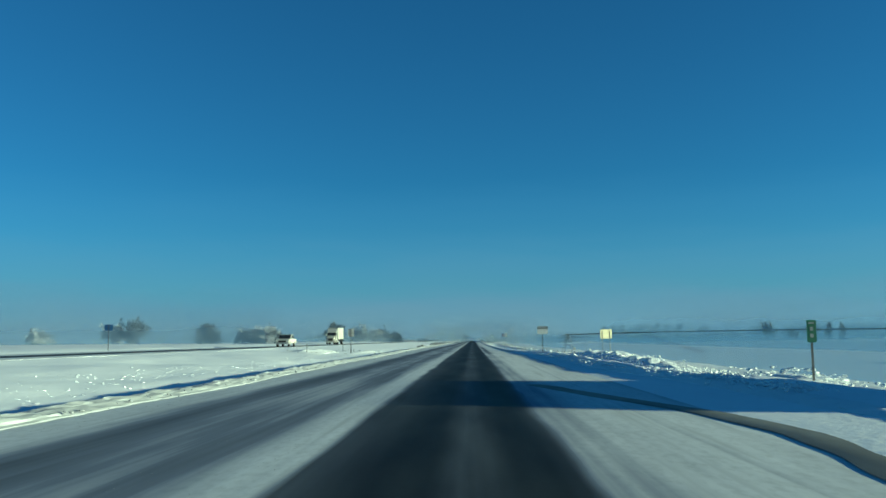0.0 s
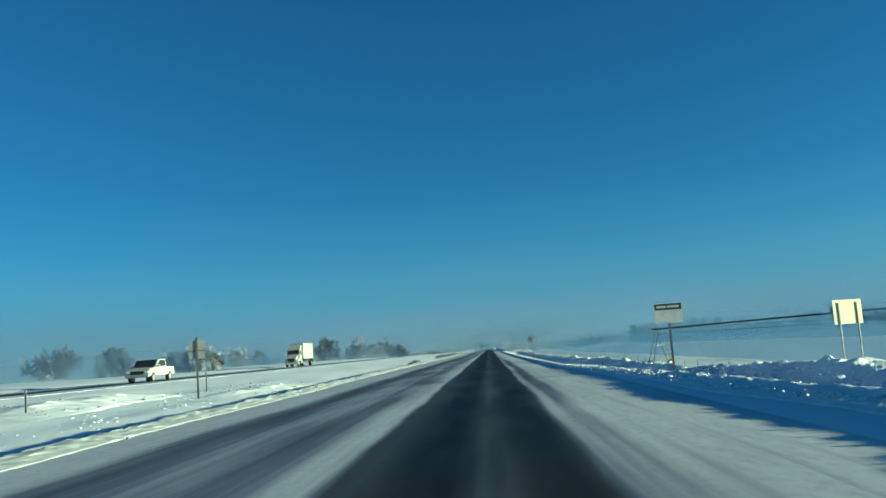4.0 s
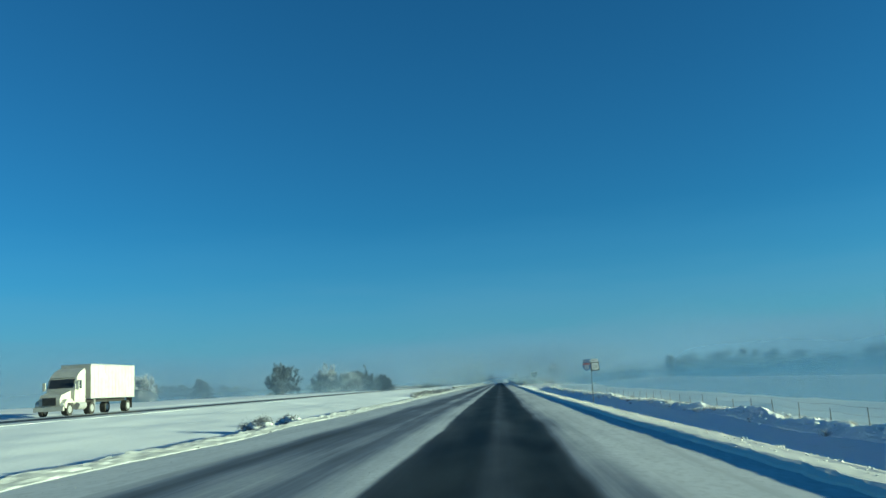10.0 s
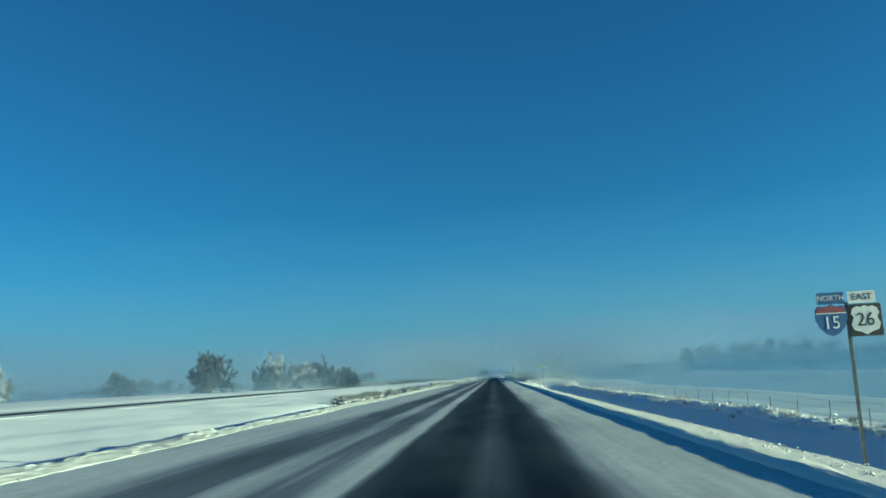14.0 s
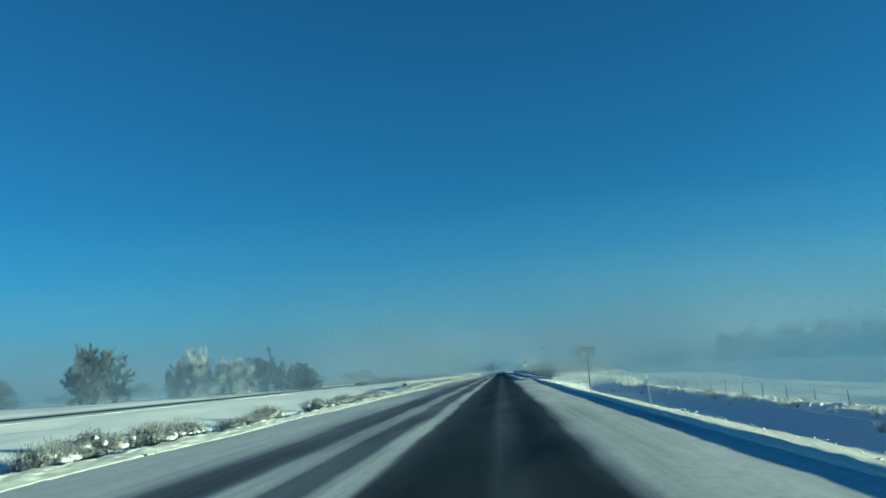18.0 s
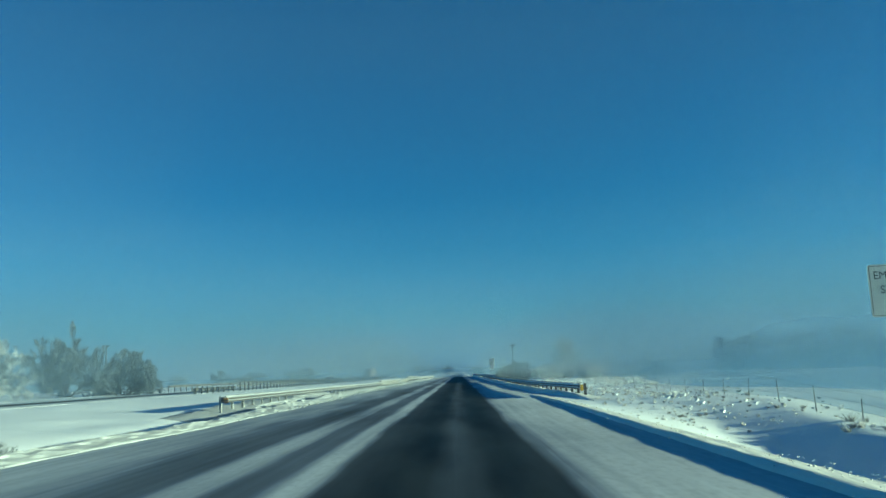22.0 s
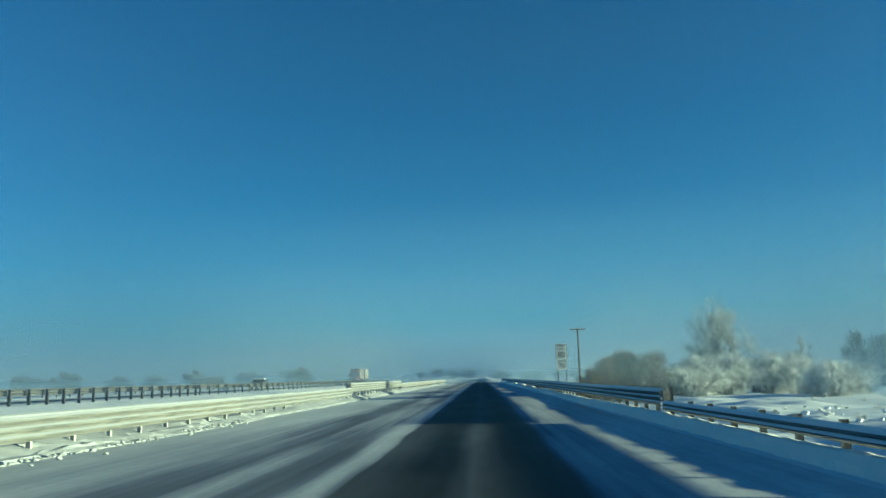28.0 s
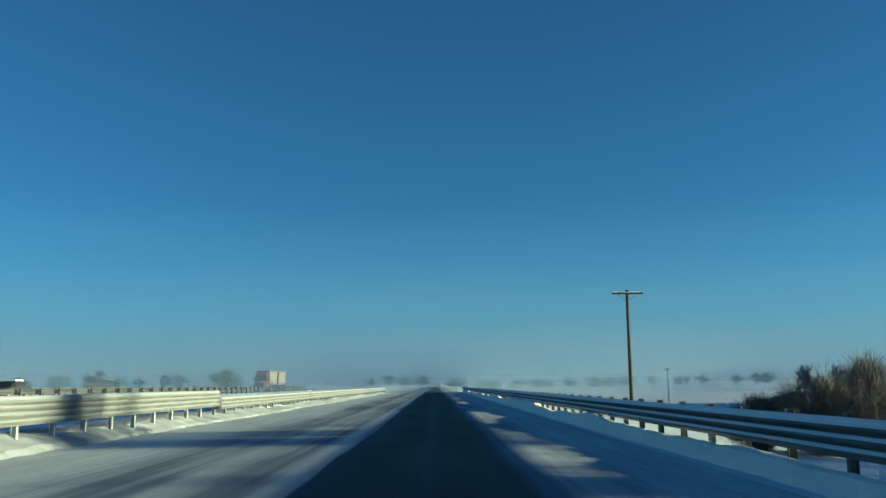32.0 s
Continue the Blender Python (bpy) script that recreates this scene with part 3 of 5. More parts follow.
clods("snow_clods", 2600, lambda y: 13.0 + y * 0, 30, 118, 0.04, 0.15, 3, "lumps of crusted snow on the drift by the fence", 1.4, lambda y: np.interp(y, [28, 58, 67, 80, 92, 104, 118], [0.5, 0.6, 0.9, 1.1, 1.0, 0.65, 0.3]), 0.5)
clods("snow_clods", 1300, lambda y: -11.5 - 4 * vnoise(y / 5, y * 0, 4), 0, 140, 0.03, 0.11, 4, "crusted lumps of snow scattered over the median", 1.2, 0.0, 0.28, SNOW)
clods("snow_clods", 260, lambda y: np.where(y < 104, -18.5, -13.6), 90, 118, 0.03, 0.14, 5, "lumps of snow pushed up by the median crossing", 1.6, 0.14, 0.4, DIM_GRIMY)


bank("snow_bank", lambda y: rail_right(y) + 0.28, 0.62, lambda y: np.interp(y, [362, 372, 412, 430, 444, 480], [0.14, 0.23, 0.24, 0.28, 0.32, 0.28]) + 0.34 * vnoise(y / 4.5, y * 0, 17) * np.clip((y - 478) / 12, 0, 1), 362, 640, 91, "snow packed round the feet of the outer guardrail", rough=0.4, lean=True, mat=BANK_TOP)
bank("snow_bank", lambda y: np.interp(y, [366, 384, 420, 450, 700], [-13.0, -12.2, -10.8, -10.3, -10.3]), 1.6, lambda y: np.interp(y, [364, 385, 400, 420, 432], [0.46, 0.40, 0.24, 0.18, 0.34]), 364, 640, 95, "snow packed round the feet of the median guardrail", rough=0.35, plateau=0.40, power=1.0, mat=DIM_GRIMY)


# ---- the hazy horizon as a glowing ring, the ground mist as thin sheets ----
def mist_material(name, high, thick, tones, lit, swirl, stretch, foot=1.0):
    """Haze that thins out with height; the far one glows in its own graded colours, the near sheets are lit."""
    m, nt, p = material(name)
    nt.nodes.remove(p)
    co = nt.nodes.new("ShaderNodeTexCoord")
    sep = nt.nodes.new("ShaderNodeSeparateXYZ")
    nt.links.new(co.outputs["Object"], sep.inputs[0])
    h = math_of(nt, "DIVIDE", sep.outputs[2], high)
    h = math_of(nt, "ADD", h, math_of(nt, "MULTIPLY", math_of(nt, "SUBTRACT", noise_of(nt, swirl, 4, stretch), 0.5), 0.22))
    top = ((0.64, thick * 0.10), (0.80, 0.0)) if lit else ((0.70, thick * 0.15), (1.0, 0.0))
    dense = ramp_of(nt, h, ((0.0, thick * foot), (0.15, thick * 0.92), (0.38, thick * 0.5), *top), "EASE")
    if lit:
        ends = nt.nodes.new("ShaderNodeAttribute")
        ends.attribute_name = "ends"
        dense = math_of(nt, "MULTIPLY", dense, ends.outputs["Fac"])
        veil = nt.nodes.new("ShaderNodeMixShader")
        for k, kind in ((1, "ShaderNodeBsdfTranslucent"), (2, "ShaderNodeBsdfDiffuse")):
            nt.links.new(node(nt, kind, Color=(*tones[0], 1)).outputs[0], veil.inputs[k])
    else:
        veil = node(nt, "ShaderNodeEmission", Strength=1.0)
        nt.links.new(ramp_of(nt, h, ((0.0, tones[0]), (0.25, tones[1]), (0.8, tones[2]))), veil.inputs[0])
    clear = nt.nodes.new("ShaderNodeBsdfTransparent")
    if lit:
        both = nt.nodes.new("ShaderNodeMixShader")
        nt.links.new(dense, both.inputs[0])
        nt.links.new(clear.outputs[0], both.inputs[1])
        nt.links.new(veil.outputs[0], both.inputs[2])
    else:
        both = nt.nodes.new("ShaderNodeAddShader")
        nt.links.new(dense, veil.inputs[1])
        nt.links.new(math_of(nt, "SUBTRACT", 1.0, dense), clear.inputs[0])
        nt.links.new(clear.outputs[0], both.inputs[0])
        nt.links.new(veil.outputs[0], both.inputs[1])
    nt.links.new(both.outputs[0], nt.nodes["Material Output"].inputs[0])
    return m


# Ring that emits the horizon haze, its colours graded by height.
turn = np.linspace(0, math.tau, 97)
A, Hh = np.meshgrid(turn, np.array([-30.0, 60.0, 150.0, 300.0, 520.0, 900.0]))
mist = tagged(sheet_object("backdrop", 4300 * np.cos(A), 300 + 4300 * np.sin(A), Hh, mist_material("far_haze_glow", 900.0, 0.95, ((0.078, 0.152, 0.190), (0.055, 0.148, 0.214), (0.038, 0.152, 0.258)), False, 0.0012, (1, 1, 6))), "glowing ring of pale blue haze along the far horizon", "mist", kind="structure")
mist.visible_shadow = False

# Tinted see-through sheets; stacked, they imitate haze growing with distance.
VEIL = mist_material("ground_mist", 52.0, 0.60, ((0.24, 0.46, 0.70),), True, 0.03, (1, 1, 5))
# Dark blue sheets: besides mist, they dim the field and fence line behind.
VEIL_FIELD = mist_material("field_dimming_mist", 5.0, 0.64, ((0.036, 0.100, 0.205),), True, 0.03, (1, 1, 5))
VEIL_EDGE = mist_material("fence_dimming_mist", 3.6, 0.45, ((0.036, 0.100, 0.195),), True, 0.03, (1, 1, 5))
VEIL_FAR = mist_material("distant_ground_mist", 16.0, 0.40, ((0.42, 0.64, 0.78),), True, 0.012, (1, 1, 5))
VEIL_TREES = mist_material("treeside_haze", 17.0, 0.36, ((0.44, 0.62, 0.72),), True, 0.03, (1, 1, 5))
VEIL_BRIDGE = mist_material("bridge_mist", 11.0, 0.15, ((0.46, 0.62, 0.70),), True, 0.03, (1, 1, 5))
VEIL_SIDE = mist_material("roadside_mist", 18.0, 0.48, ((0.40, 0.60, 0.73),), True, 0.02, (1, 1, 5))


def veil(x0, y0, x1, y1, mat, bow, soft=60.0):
    """An upright sheet that stands for haze between two spots, bent a little."""
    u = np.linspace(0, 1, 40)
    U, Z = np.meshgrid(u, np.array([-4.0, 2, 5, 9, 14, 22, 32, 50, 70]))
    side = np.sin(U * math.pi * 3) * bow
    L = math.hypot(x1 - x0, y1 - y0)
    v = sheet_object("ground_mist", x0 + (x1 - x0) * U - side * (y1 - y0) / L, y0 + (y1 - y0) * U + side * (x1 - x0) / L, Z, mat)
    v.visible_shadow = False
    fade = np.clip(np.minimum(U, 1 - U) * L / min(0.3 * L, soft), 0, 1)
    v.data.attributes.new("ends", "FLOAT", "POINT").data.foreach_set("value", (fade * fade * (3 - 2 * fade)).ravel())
    return tagged(v, "upright sheet of blue-grey mist standing for haze over the snowy fields", "mist", kind="stuff")


RIVER = mist_material("river_mist", 15.0, 0.21, ((0.44, 0.60, 0.69),), True, 0.05, (1, 1, 5), 0.25)


def river_veil(y, right=42.0):
    """A thin sheet standing for river mist over the highway, open where the carriageway passes under it."""
    xs = np.concatenate([np.linspace(-27, -6, 12), [-4.5, -3.2, -2.2, 2.2, 3.2, 4.5], np.linspace(6, 30, 10), np.linspace(32, right, 5)])
    zs = np.array([-2.0, 0.0, 1.2, 2.8, 4.0, 6.0, 9.0, 12.0, 16.0])
    X, Z = np.meshgrid(xs, zs)
    Y = y + 1.2 * np.sin(X / 9 + y)
    away = np.maximum(np.abs(X) - 2.2, Z - 2.8)
    fade = np.clip(away / 4.0, 0, 1) * np.clip((X + 27) / 14, 0, 1) * np.clip((right - X) / 24, 0, 1)
    n, m = X.shape
    i = np.arange(n * m).reshape(n, m)
    quads = np.stack([i[:-1, :-1], i[:-1, 1:], i[1:, 1:], i[1:, :-1]], -1).reshape(-1, 4)
    mid = np.stack([X, Z], -1).reshape(-1, 2)[quads].mean(1)
    quads = quads[~((np.abs(mid[:, 0]) < 2.2) & (mid[:, 1] < 2.8))]
    v = raw_object("river_mist", np.stack([X, Y, Z], -1).reshape(-1, 3).tolist(), quads.tolist(), RIVER, None, True)
    v.visible_shadow = False
    v.data.attributes.new("ends", "FLOAT", "POINT").data.foreach_set("value", (fade * fade * (3 - 2 * fade)).ravel())
    return tagged(v, "thin see-through sheet of grey river mist over the highway near the bridge", "mist", kind="stuff")


for y in (312, 334, 354, 372, 390, 409, 430, 452, 472):
    river_veil(y)
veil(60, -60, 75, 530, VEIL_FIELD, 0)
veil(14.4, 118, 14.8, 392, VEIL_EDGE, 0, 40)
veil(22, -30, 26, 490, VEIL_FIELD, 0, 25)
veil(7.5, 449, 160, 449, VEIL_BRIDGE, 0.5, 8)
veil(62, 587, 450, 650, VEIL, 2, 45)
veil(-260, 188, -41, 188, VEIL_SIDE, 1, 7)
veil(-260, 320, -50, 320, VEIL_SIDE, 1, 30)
veil(-260, 372, -27, 372, VEIL_TREES, 1, 12)
veil(-130, 398, -25.3, 398, VEIL_TREES, 0.5, 12)
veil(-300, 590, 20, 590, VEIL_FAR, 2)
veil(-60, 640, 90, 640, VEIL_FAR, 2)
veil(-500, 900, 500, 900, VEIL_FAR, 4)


# ---- trees and shrubs ----
def spikes(P, D, R):
    """Thin three-sided twigs from P along D."""
    n = len(P)
    D = np.asarray(D)
    side = np.cross(D, np.array([0.31, 0.17, 0.93]))
    side /= np.maximum(np.linalg.norm(side, axis=1, keepdims=True), 1e-6)
    up = np.cross(D, side)
    up /= np.maximum(np.linalg.norm(up, axis=1, keepdims=True), 1e-6)
    r = np.asarray(R)[:, None]
    V = np.stack([P + side * r, P - side * r * 0.5 + up * r * 0.87, P - side * r * 0.5 - up * r * 0.87, P + D], 1)
    f = np.array([[0, 1, 3], [1, 2, 3], [2, 0, 3]])
    F = f[None] + (np.arange(n) * 4)[:, None, None]
    return V.reshape(-1, 3), F.reshape(-1, 3)


def crown_of(h, w, low, clumps, per, rng, twig, rise=0.5):
    """Limb tips spread through an uneven crown, and the twigs that spray from each of them."""
    tips, P, D, R = [], [], [], []
    for k in range(clumps):
        a = rng.uniform(0, math.tau)
        u = rng.uniform(0.0, 1.0)
        rad = w / 2 * math.sqrt(max(0.04, 1 - (2 * u - 1.0) ** 2)) * rng.uniform(0.02, 0.95)
        c = np.array([rad * math.cos(a), rad * math.sin(a), low + (h - low) * (0.12 + 0.74 * u)])
        tips.append(c)
        size = w * rng.uniform(0.13, 0.24)
        d = rng.normal(0, 1, (per, 3))
        d /= np.linalg.norm(d, axis=1, keepdims=True)
        out = c - np.array([0, 0, low + (h - low) * 0.3])
        d = d + rise * out / max(0.3, np.linalg.norm(out)) + np.array([0, 0, 0.35])
        start = c + d * size * rng.uniform(0.0, 0.75, (per, 1))
        P.append(start)
        D.append((d + rng.normal(0, 0.5, (per, 3))) * size * rng.uniform(0.15, 0.42, (per, 1)))
        R.append(twig * rng.uniform(0.6, 1.3, per))
    P, D, R = np.concatenate(P), np.concatenate(D), np.concatenate(R)
    P[:, 2] = np.maximum(P[:, 2], 0.05)
    return tips, P, D, R


def branches(h, w, stems, rng, spread=0.5, levels=5, forks=3):
    """Limbs that fork upwards and outwards: starts, ways, radii and levels of all pieces, fitted into h by w."""
    P = np.stack([rng.normal(0, 0.05 * w, stems), rng.normal(0, 0.05 * w, stems), np.full(stems, -0.15)], 1)
    D = np.stack([rng.normal(0, spread, stems), rng.normal(0, spread, stems), np.ones(stems)], 1)
    D /= np.linalg.norm(D, axis=1, keepdims=True)
    L = h * 0.30 * rng.uniform(0.8, 1.15, stems)
    out = []
    for level in range(levels):
        W = D * L[:, None]
        out.append((P, W, np.full(len(P), level)))
        if level == levels - 1:
            break
        k = forks + (1 if level == 0 else 0)
        at = np.tile(np.concatenate([[1.0], np.linspace(0.95, 0.4, k - 1)]), len(P)) * rng.uniform(0.92, 1.0, len(P) * k)
        P2 = np.repeat(P, k, 0) + np.repeat(W, k, 0) * at[:, None]
        D2 = np.repeat(D, k, 0) + rng.normal(0, 0.50, (len(P) * k, 3)) + np.array([0, 0, 0.06])
        D = D2 / np.linalg.norm(D2, axis=1, keepdims=True)
        L = np.repeat(L, k) * rng.uniform(0.55, 0.86, len(P2))
        P = P2
    ends = out[-1][0] + out[-1][1]
    high = np.quantile(ends[:, 2], 0.985)
    wide = np.quantile(np.hypot(ends[:, 0], ends[:, 1]), 0.84) * 2
    fit = np.array([w / wide, w / wide, h * 0.94 / high])
    return [(p * fit, d * fit, lv) for p, d, lv in out]


def tree(name, x, y, h, w, seed, mat, label, category="tree", stems=1, trunk=0.16, twig=0.022, levels=5, forks=3, per=12, reach=0.16, spread=0.45, group="", sink=0.1, solid=2):
    """Trunk and large limbs, then a crown of branchlets with sprays of twigs on them."""
    rng = np.random.RandomState(seed)
    z = float(ground_z(np.array([x]), np.array([y]))[0]) - sink
    top = thing(name, x, y, z, 0, label, category, group)
    pieces = branches(h, w, stems, rng, spread, levels, forks)
    bm = bmesh.new()
    for p, d, lv in pieces[:solid]:
        r = trunk * 0.58 ** lv[0]
        for a, b in zip(p, p + d):
            tube(bm, a, b, r, r * 0.6, 6)
    part("trunk", bm, BARK, top)
    Vs, Fs, n = [], [], 0
    for p, d, lv in pieces[solid:]:
        V, F = spikes(p, d * 1.1, np.full(len(p), max(twig, trunk * 0.5 ** lv[0])))
        Vs.append(V), Fs.append(F + n)
        n += len(V)
    for (p, d, lv), share in zip(pieces[-2:], (0.5, 1.0)):
        k = max(2, int(per * share))
        P = np.repeat(p, k, 0) + np.repeat(d, k, 0) * rng.uniform(0.15, 1.0, (len(p) * k, 1))
        way = np.repeat(d / np.linalg.norm(d, axis=1, keepdims=True), k, 0) * 0.8 + rng.normal(0, 0.62, (len(P), 3)) + np.array([0, 0, 0.15])
        V, F = spikes(P, way * reach * h * rng.uniform(0.25, 0.7, (len(P), 1)), twig * rng.uniform(0.6, 1.3, len(P)))
        Vs.append(V), Fs.append(F + n)
        n += len(V)
    V = np.concatenate(Vs)
    V[:, 2] = np.maximum(V[:, 2], 0.02)
    raw_object("crown", V.tolist(), np.concatenate(Fs).tolist(), mat, top)
    return top


def rimed_shrub(name, x, y, h, w, seed, mat, label, category="shrub", group="", clumps=46, per=400, twig=0.022, reach=0.62):
    """A mound of close twigs, thick with rime or bare."""
    rng = np.random.RandomState(seed)
    top = thing(name, x, y, float(ground_z(np.array([x]), np.array([y]))[0]) - 0.1, 0, label, category, group)
    tips, P, D, R = crown_of(h, w, 0.02 * h, clumps, per, rng, twig)
    bm = bmesh.new()
    for c in tips:
        tube(bm, (rng.normal(0, 0.1), rng.normal(0, 0.1), -0.2), c, 0.025, 0.008, 4)
    part("trunk", bm, BARK, top)
    V, F = spikes(P, D * reach, R)
    raw_object("crown", V.tolist(), F.tolist(), mat, top)
    return top


FROSTY = "bare tree with twigs white with hoarfrost, standing in snow"
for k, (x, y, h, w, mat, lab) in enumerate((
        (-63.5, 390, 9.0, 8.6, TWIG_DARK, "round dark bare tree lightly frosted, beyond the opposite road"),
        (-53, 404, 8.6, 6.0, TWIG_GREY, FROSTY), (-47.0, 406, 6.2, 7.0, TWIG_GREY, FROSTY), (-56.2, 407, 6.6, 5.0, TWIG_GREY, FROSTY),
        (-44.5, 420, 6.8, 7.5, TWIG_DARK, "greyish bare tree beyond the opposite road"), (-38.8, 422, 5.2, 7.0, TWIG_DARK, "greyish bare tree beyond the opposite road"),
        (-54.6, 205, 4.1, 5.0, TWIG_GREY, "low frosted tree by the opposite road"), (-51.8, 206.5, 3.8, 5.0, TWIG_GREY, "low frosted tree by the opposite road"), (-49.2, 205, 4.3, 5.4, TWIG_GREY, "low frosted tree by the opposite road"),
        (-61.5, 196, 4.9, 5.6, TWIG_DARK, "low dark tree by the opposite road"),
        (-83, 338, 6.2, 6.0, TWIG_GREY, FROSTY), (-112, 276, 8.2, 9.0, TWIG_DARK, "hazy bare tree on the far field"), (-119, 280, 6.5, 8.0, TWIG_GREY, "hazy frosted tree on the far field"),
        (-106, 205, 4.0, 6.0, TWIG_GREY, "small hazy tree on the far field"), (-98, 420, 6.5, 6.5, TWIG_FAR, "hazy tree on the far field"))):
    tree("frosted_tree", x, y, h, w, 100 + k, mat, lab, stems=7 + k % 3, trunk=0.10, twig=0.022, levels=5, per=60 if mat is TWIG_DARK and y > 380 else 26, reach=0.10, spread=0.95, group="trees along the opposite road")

# by the bridge
tree("bare_tree", 22.9, 499, 8.9, 7.4, 201, TWIG_TAN, "tall bare tree with rising rimed limbs beside the bridge", stems=4, trunk=0.19, twig=0.0040, levels=6, per=11, reach=0.13, spread=0.50, solid=4)
tree("bare_tree", 30.0, 503, 5.4, 5.6, 207, TWIG_TAN, "low bare tree with rimed tan twigs behind the shrubs", stems=5, trunk=0.08, twig=0.007, levels=5, per=30, reach=0.13, spread=0.6)
for k, (x, y, h, w) in enumerate(((17.0, 487, 2.4, 4.6), (20.5, 490, 3.0, 5.2), (24.5, 492, 2.8, 5.6), (14.5, 482, 1.8, 3.6), (29.0, 497, 2.6, 5.6), (34, 500, 2.2, 6.0), (24, 478, 1.6, 4.5))):
    rimed_shrub("frosted_shrub", x, y, h, w, 230 + k, FROST, "dense shrub thick with white rime beside the bridge", "shrub", "shrubs beside the bridge")
for k, (x, y, h, w) in enumerate(((7.7, 478.5, 2.2, 2.0), (8.9, 479.5, 3.0, 2.6), (10.6, 481, 3.5, 3.0), (12.2, 480.0, 3.2, 2.8), (10.4, 484.2, 3.7, 2.6), (12.2, 507, 2.4, 2.6), (14.2, 508, 2.8, 3.2), (10.8, 508.5, 1.7, 2.0))):
    rimed_shrub("bare_shrub", x, y, h, w, 260 + k, TWIG_BROWN, "leafless reddish-brown thicket beside the bridge", "shrub", "shrubs beside the bridge", 95, 260, 0.0055, 1.15)
tree("bare_tree", 72, 640, 8.0, 8.0, 290, TWIG_DARK, "dark bare tree behind the farmhouses", stems=3, per=12, twig=0.03)


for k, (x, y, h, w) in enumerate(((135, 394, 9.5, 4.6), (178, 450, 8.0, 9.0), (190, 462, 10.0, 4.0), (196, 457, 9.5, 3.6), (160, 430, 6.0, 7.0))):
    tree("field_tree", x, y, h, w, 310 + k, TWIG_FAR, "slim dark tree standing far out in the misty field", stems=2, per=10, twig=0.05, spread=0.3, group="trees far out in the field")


def far_woods(name, spots, seed, mat, label):
    rng = np.random.RandomState(seed)
    Vs, Fs, n = [], [], 0
    for x, y, h, w in spots:
        tips, P, D, R = crown_of(h, w, 0.03 * h, 34, 60, rng, 0.11)
        z = float(ground_z(np.array([x]), np.array([y]))[0])
        stem = np.array([[0.0, 0.0, -0.3]] * (len(tips) + 1))
        P = np.concatenate([P, stem])
        D = np.concatenate([D, np.array(tips), [[0, 0, h * 0.8]]])
        R = np.concatenate([R, np.full(len(tips) + 1, 0.16)])
        V, F = spikes(P, D, R)
        Vs.append(V + np.array([x, y, z]))
        Fs.append(F + n)
        n += len(V)
    return tagged(raw_object(name, np.concatenate(Vs).tolist(), np.concatenate(Fs).tolist(), mat), label, "woods", kind="stuff")


rng = random.Random(7)
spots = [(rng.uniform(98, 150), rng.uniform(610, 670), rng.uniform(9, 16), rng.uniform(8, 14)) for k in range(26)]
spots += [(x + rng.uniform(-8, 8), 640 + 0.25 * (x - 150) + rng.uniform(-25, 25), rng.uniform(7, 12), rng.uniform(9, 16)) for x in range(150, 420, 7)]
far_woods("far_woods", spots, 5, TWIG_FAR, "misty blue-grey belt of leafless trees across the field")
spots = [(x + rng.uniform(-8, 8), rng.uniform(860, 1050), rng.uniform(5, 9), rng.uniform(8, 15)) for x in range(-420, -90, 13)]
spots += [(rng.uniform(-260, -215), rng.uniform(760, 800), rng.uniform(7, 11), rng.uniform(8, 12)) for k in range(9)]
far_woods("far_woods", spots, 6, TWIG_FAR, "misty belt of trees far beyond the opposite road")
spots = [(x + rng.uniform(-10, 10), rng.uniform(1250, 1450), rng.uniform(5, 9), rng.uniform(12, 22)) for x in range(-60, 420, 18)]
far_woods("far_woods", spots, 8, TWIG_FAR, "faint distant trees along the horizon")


def brush(name, n, fx, y0, y1, hmin, hmax, seed, mat, label, category="brush", per=46, spread=0.5, least=None):
    """Tufts of weeds, too many to count, joined."""
    g = np.random.RandomState(seed)
    y = g.uniform(y0, y1, n)
    x = fx(y) + g.normal(0, spread, n)
    if least is not None:
        x = least + np.abs(x - least)
    z = ground_z(x, y)
    h = g.uniform(hmin, hmax, n)
    P = np.repeat(np.stack([x, y, z], 1), per, 0) + g.normal(0, 1, (n * per, 3)) * np.array([0.12, 0.12, 0.0]) * np.repeat(h, per)[:, None] * 1.6
    D = np.stack([g.normal(0, 0.42, n * per), g.normal(0, 0.42, n * per), g.uniform(0.4, 1.0, n * per)], 1) * np.repeat(h, per)[:, None]
    V, F = spikes(P, D, np.full(n * per, 0.009) * g.uniform(0.6, 2.0, n * per))
    return tagged(raw_object(name, V.tolist(), F.tolist(), mat), label, category, kind="stuff")


brush("roadside_weeds", 900, lambda y: 12.8 + y * 0, 60, 352, 0.12, 0.42, 21, FROST, "rime-covered weeds along the fence line", spread=0.55)
brush("roadside_weeds", 160, lambda y: 13.2 + y * 0, 60, 352, 0.2, 0.45, 22, SAGE, "dry brown weeds along the fence line", spread=0.4)
brush("roadside_weeds", 620, lambda y: 9.3 + y * 0, 352, 398, 0.03, 0.14, 25, FROST, "small rimed weeds poking through the snow by the guardrail end", spread=2.2, least=5.9)
brush("roadside_weeds", 90, lambda y: 12 + 5 * vnoise(y / 4, y * 0, 3), 356, 470, 0.10, 0.26, 23, FROST, "rimed weeds poking through snow beside the guardrail", spread=2.0, least=7.5)
brush("roadside_weeds", 1100, lambda y: 14 + (y - 428) * 0.8, 428, 500, 0.2, 0.7, 24, FROST, "rimed weeds on the river bank below the bridge approach", spread=8.0, least=9.0)

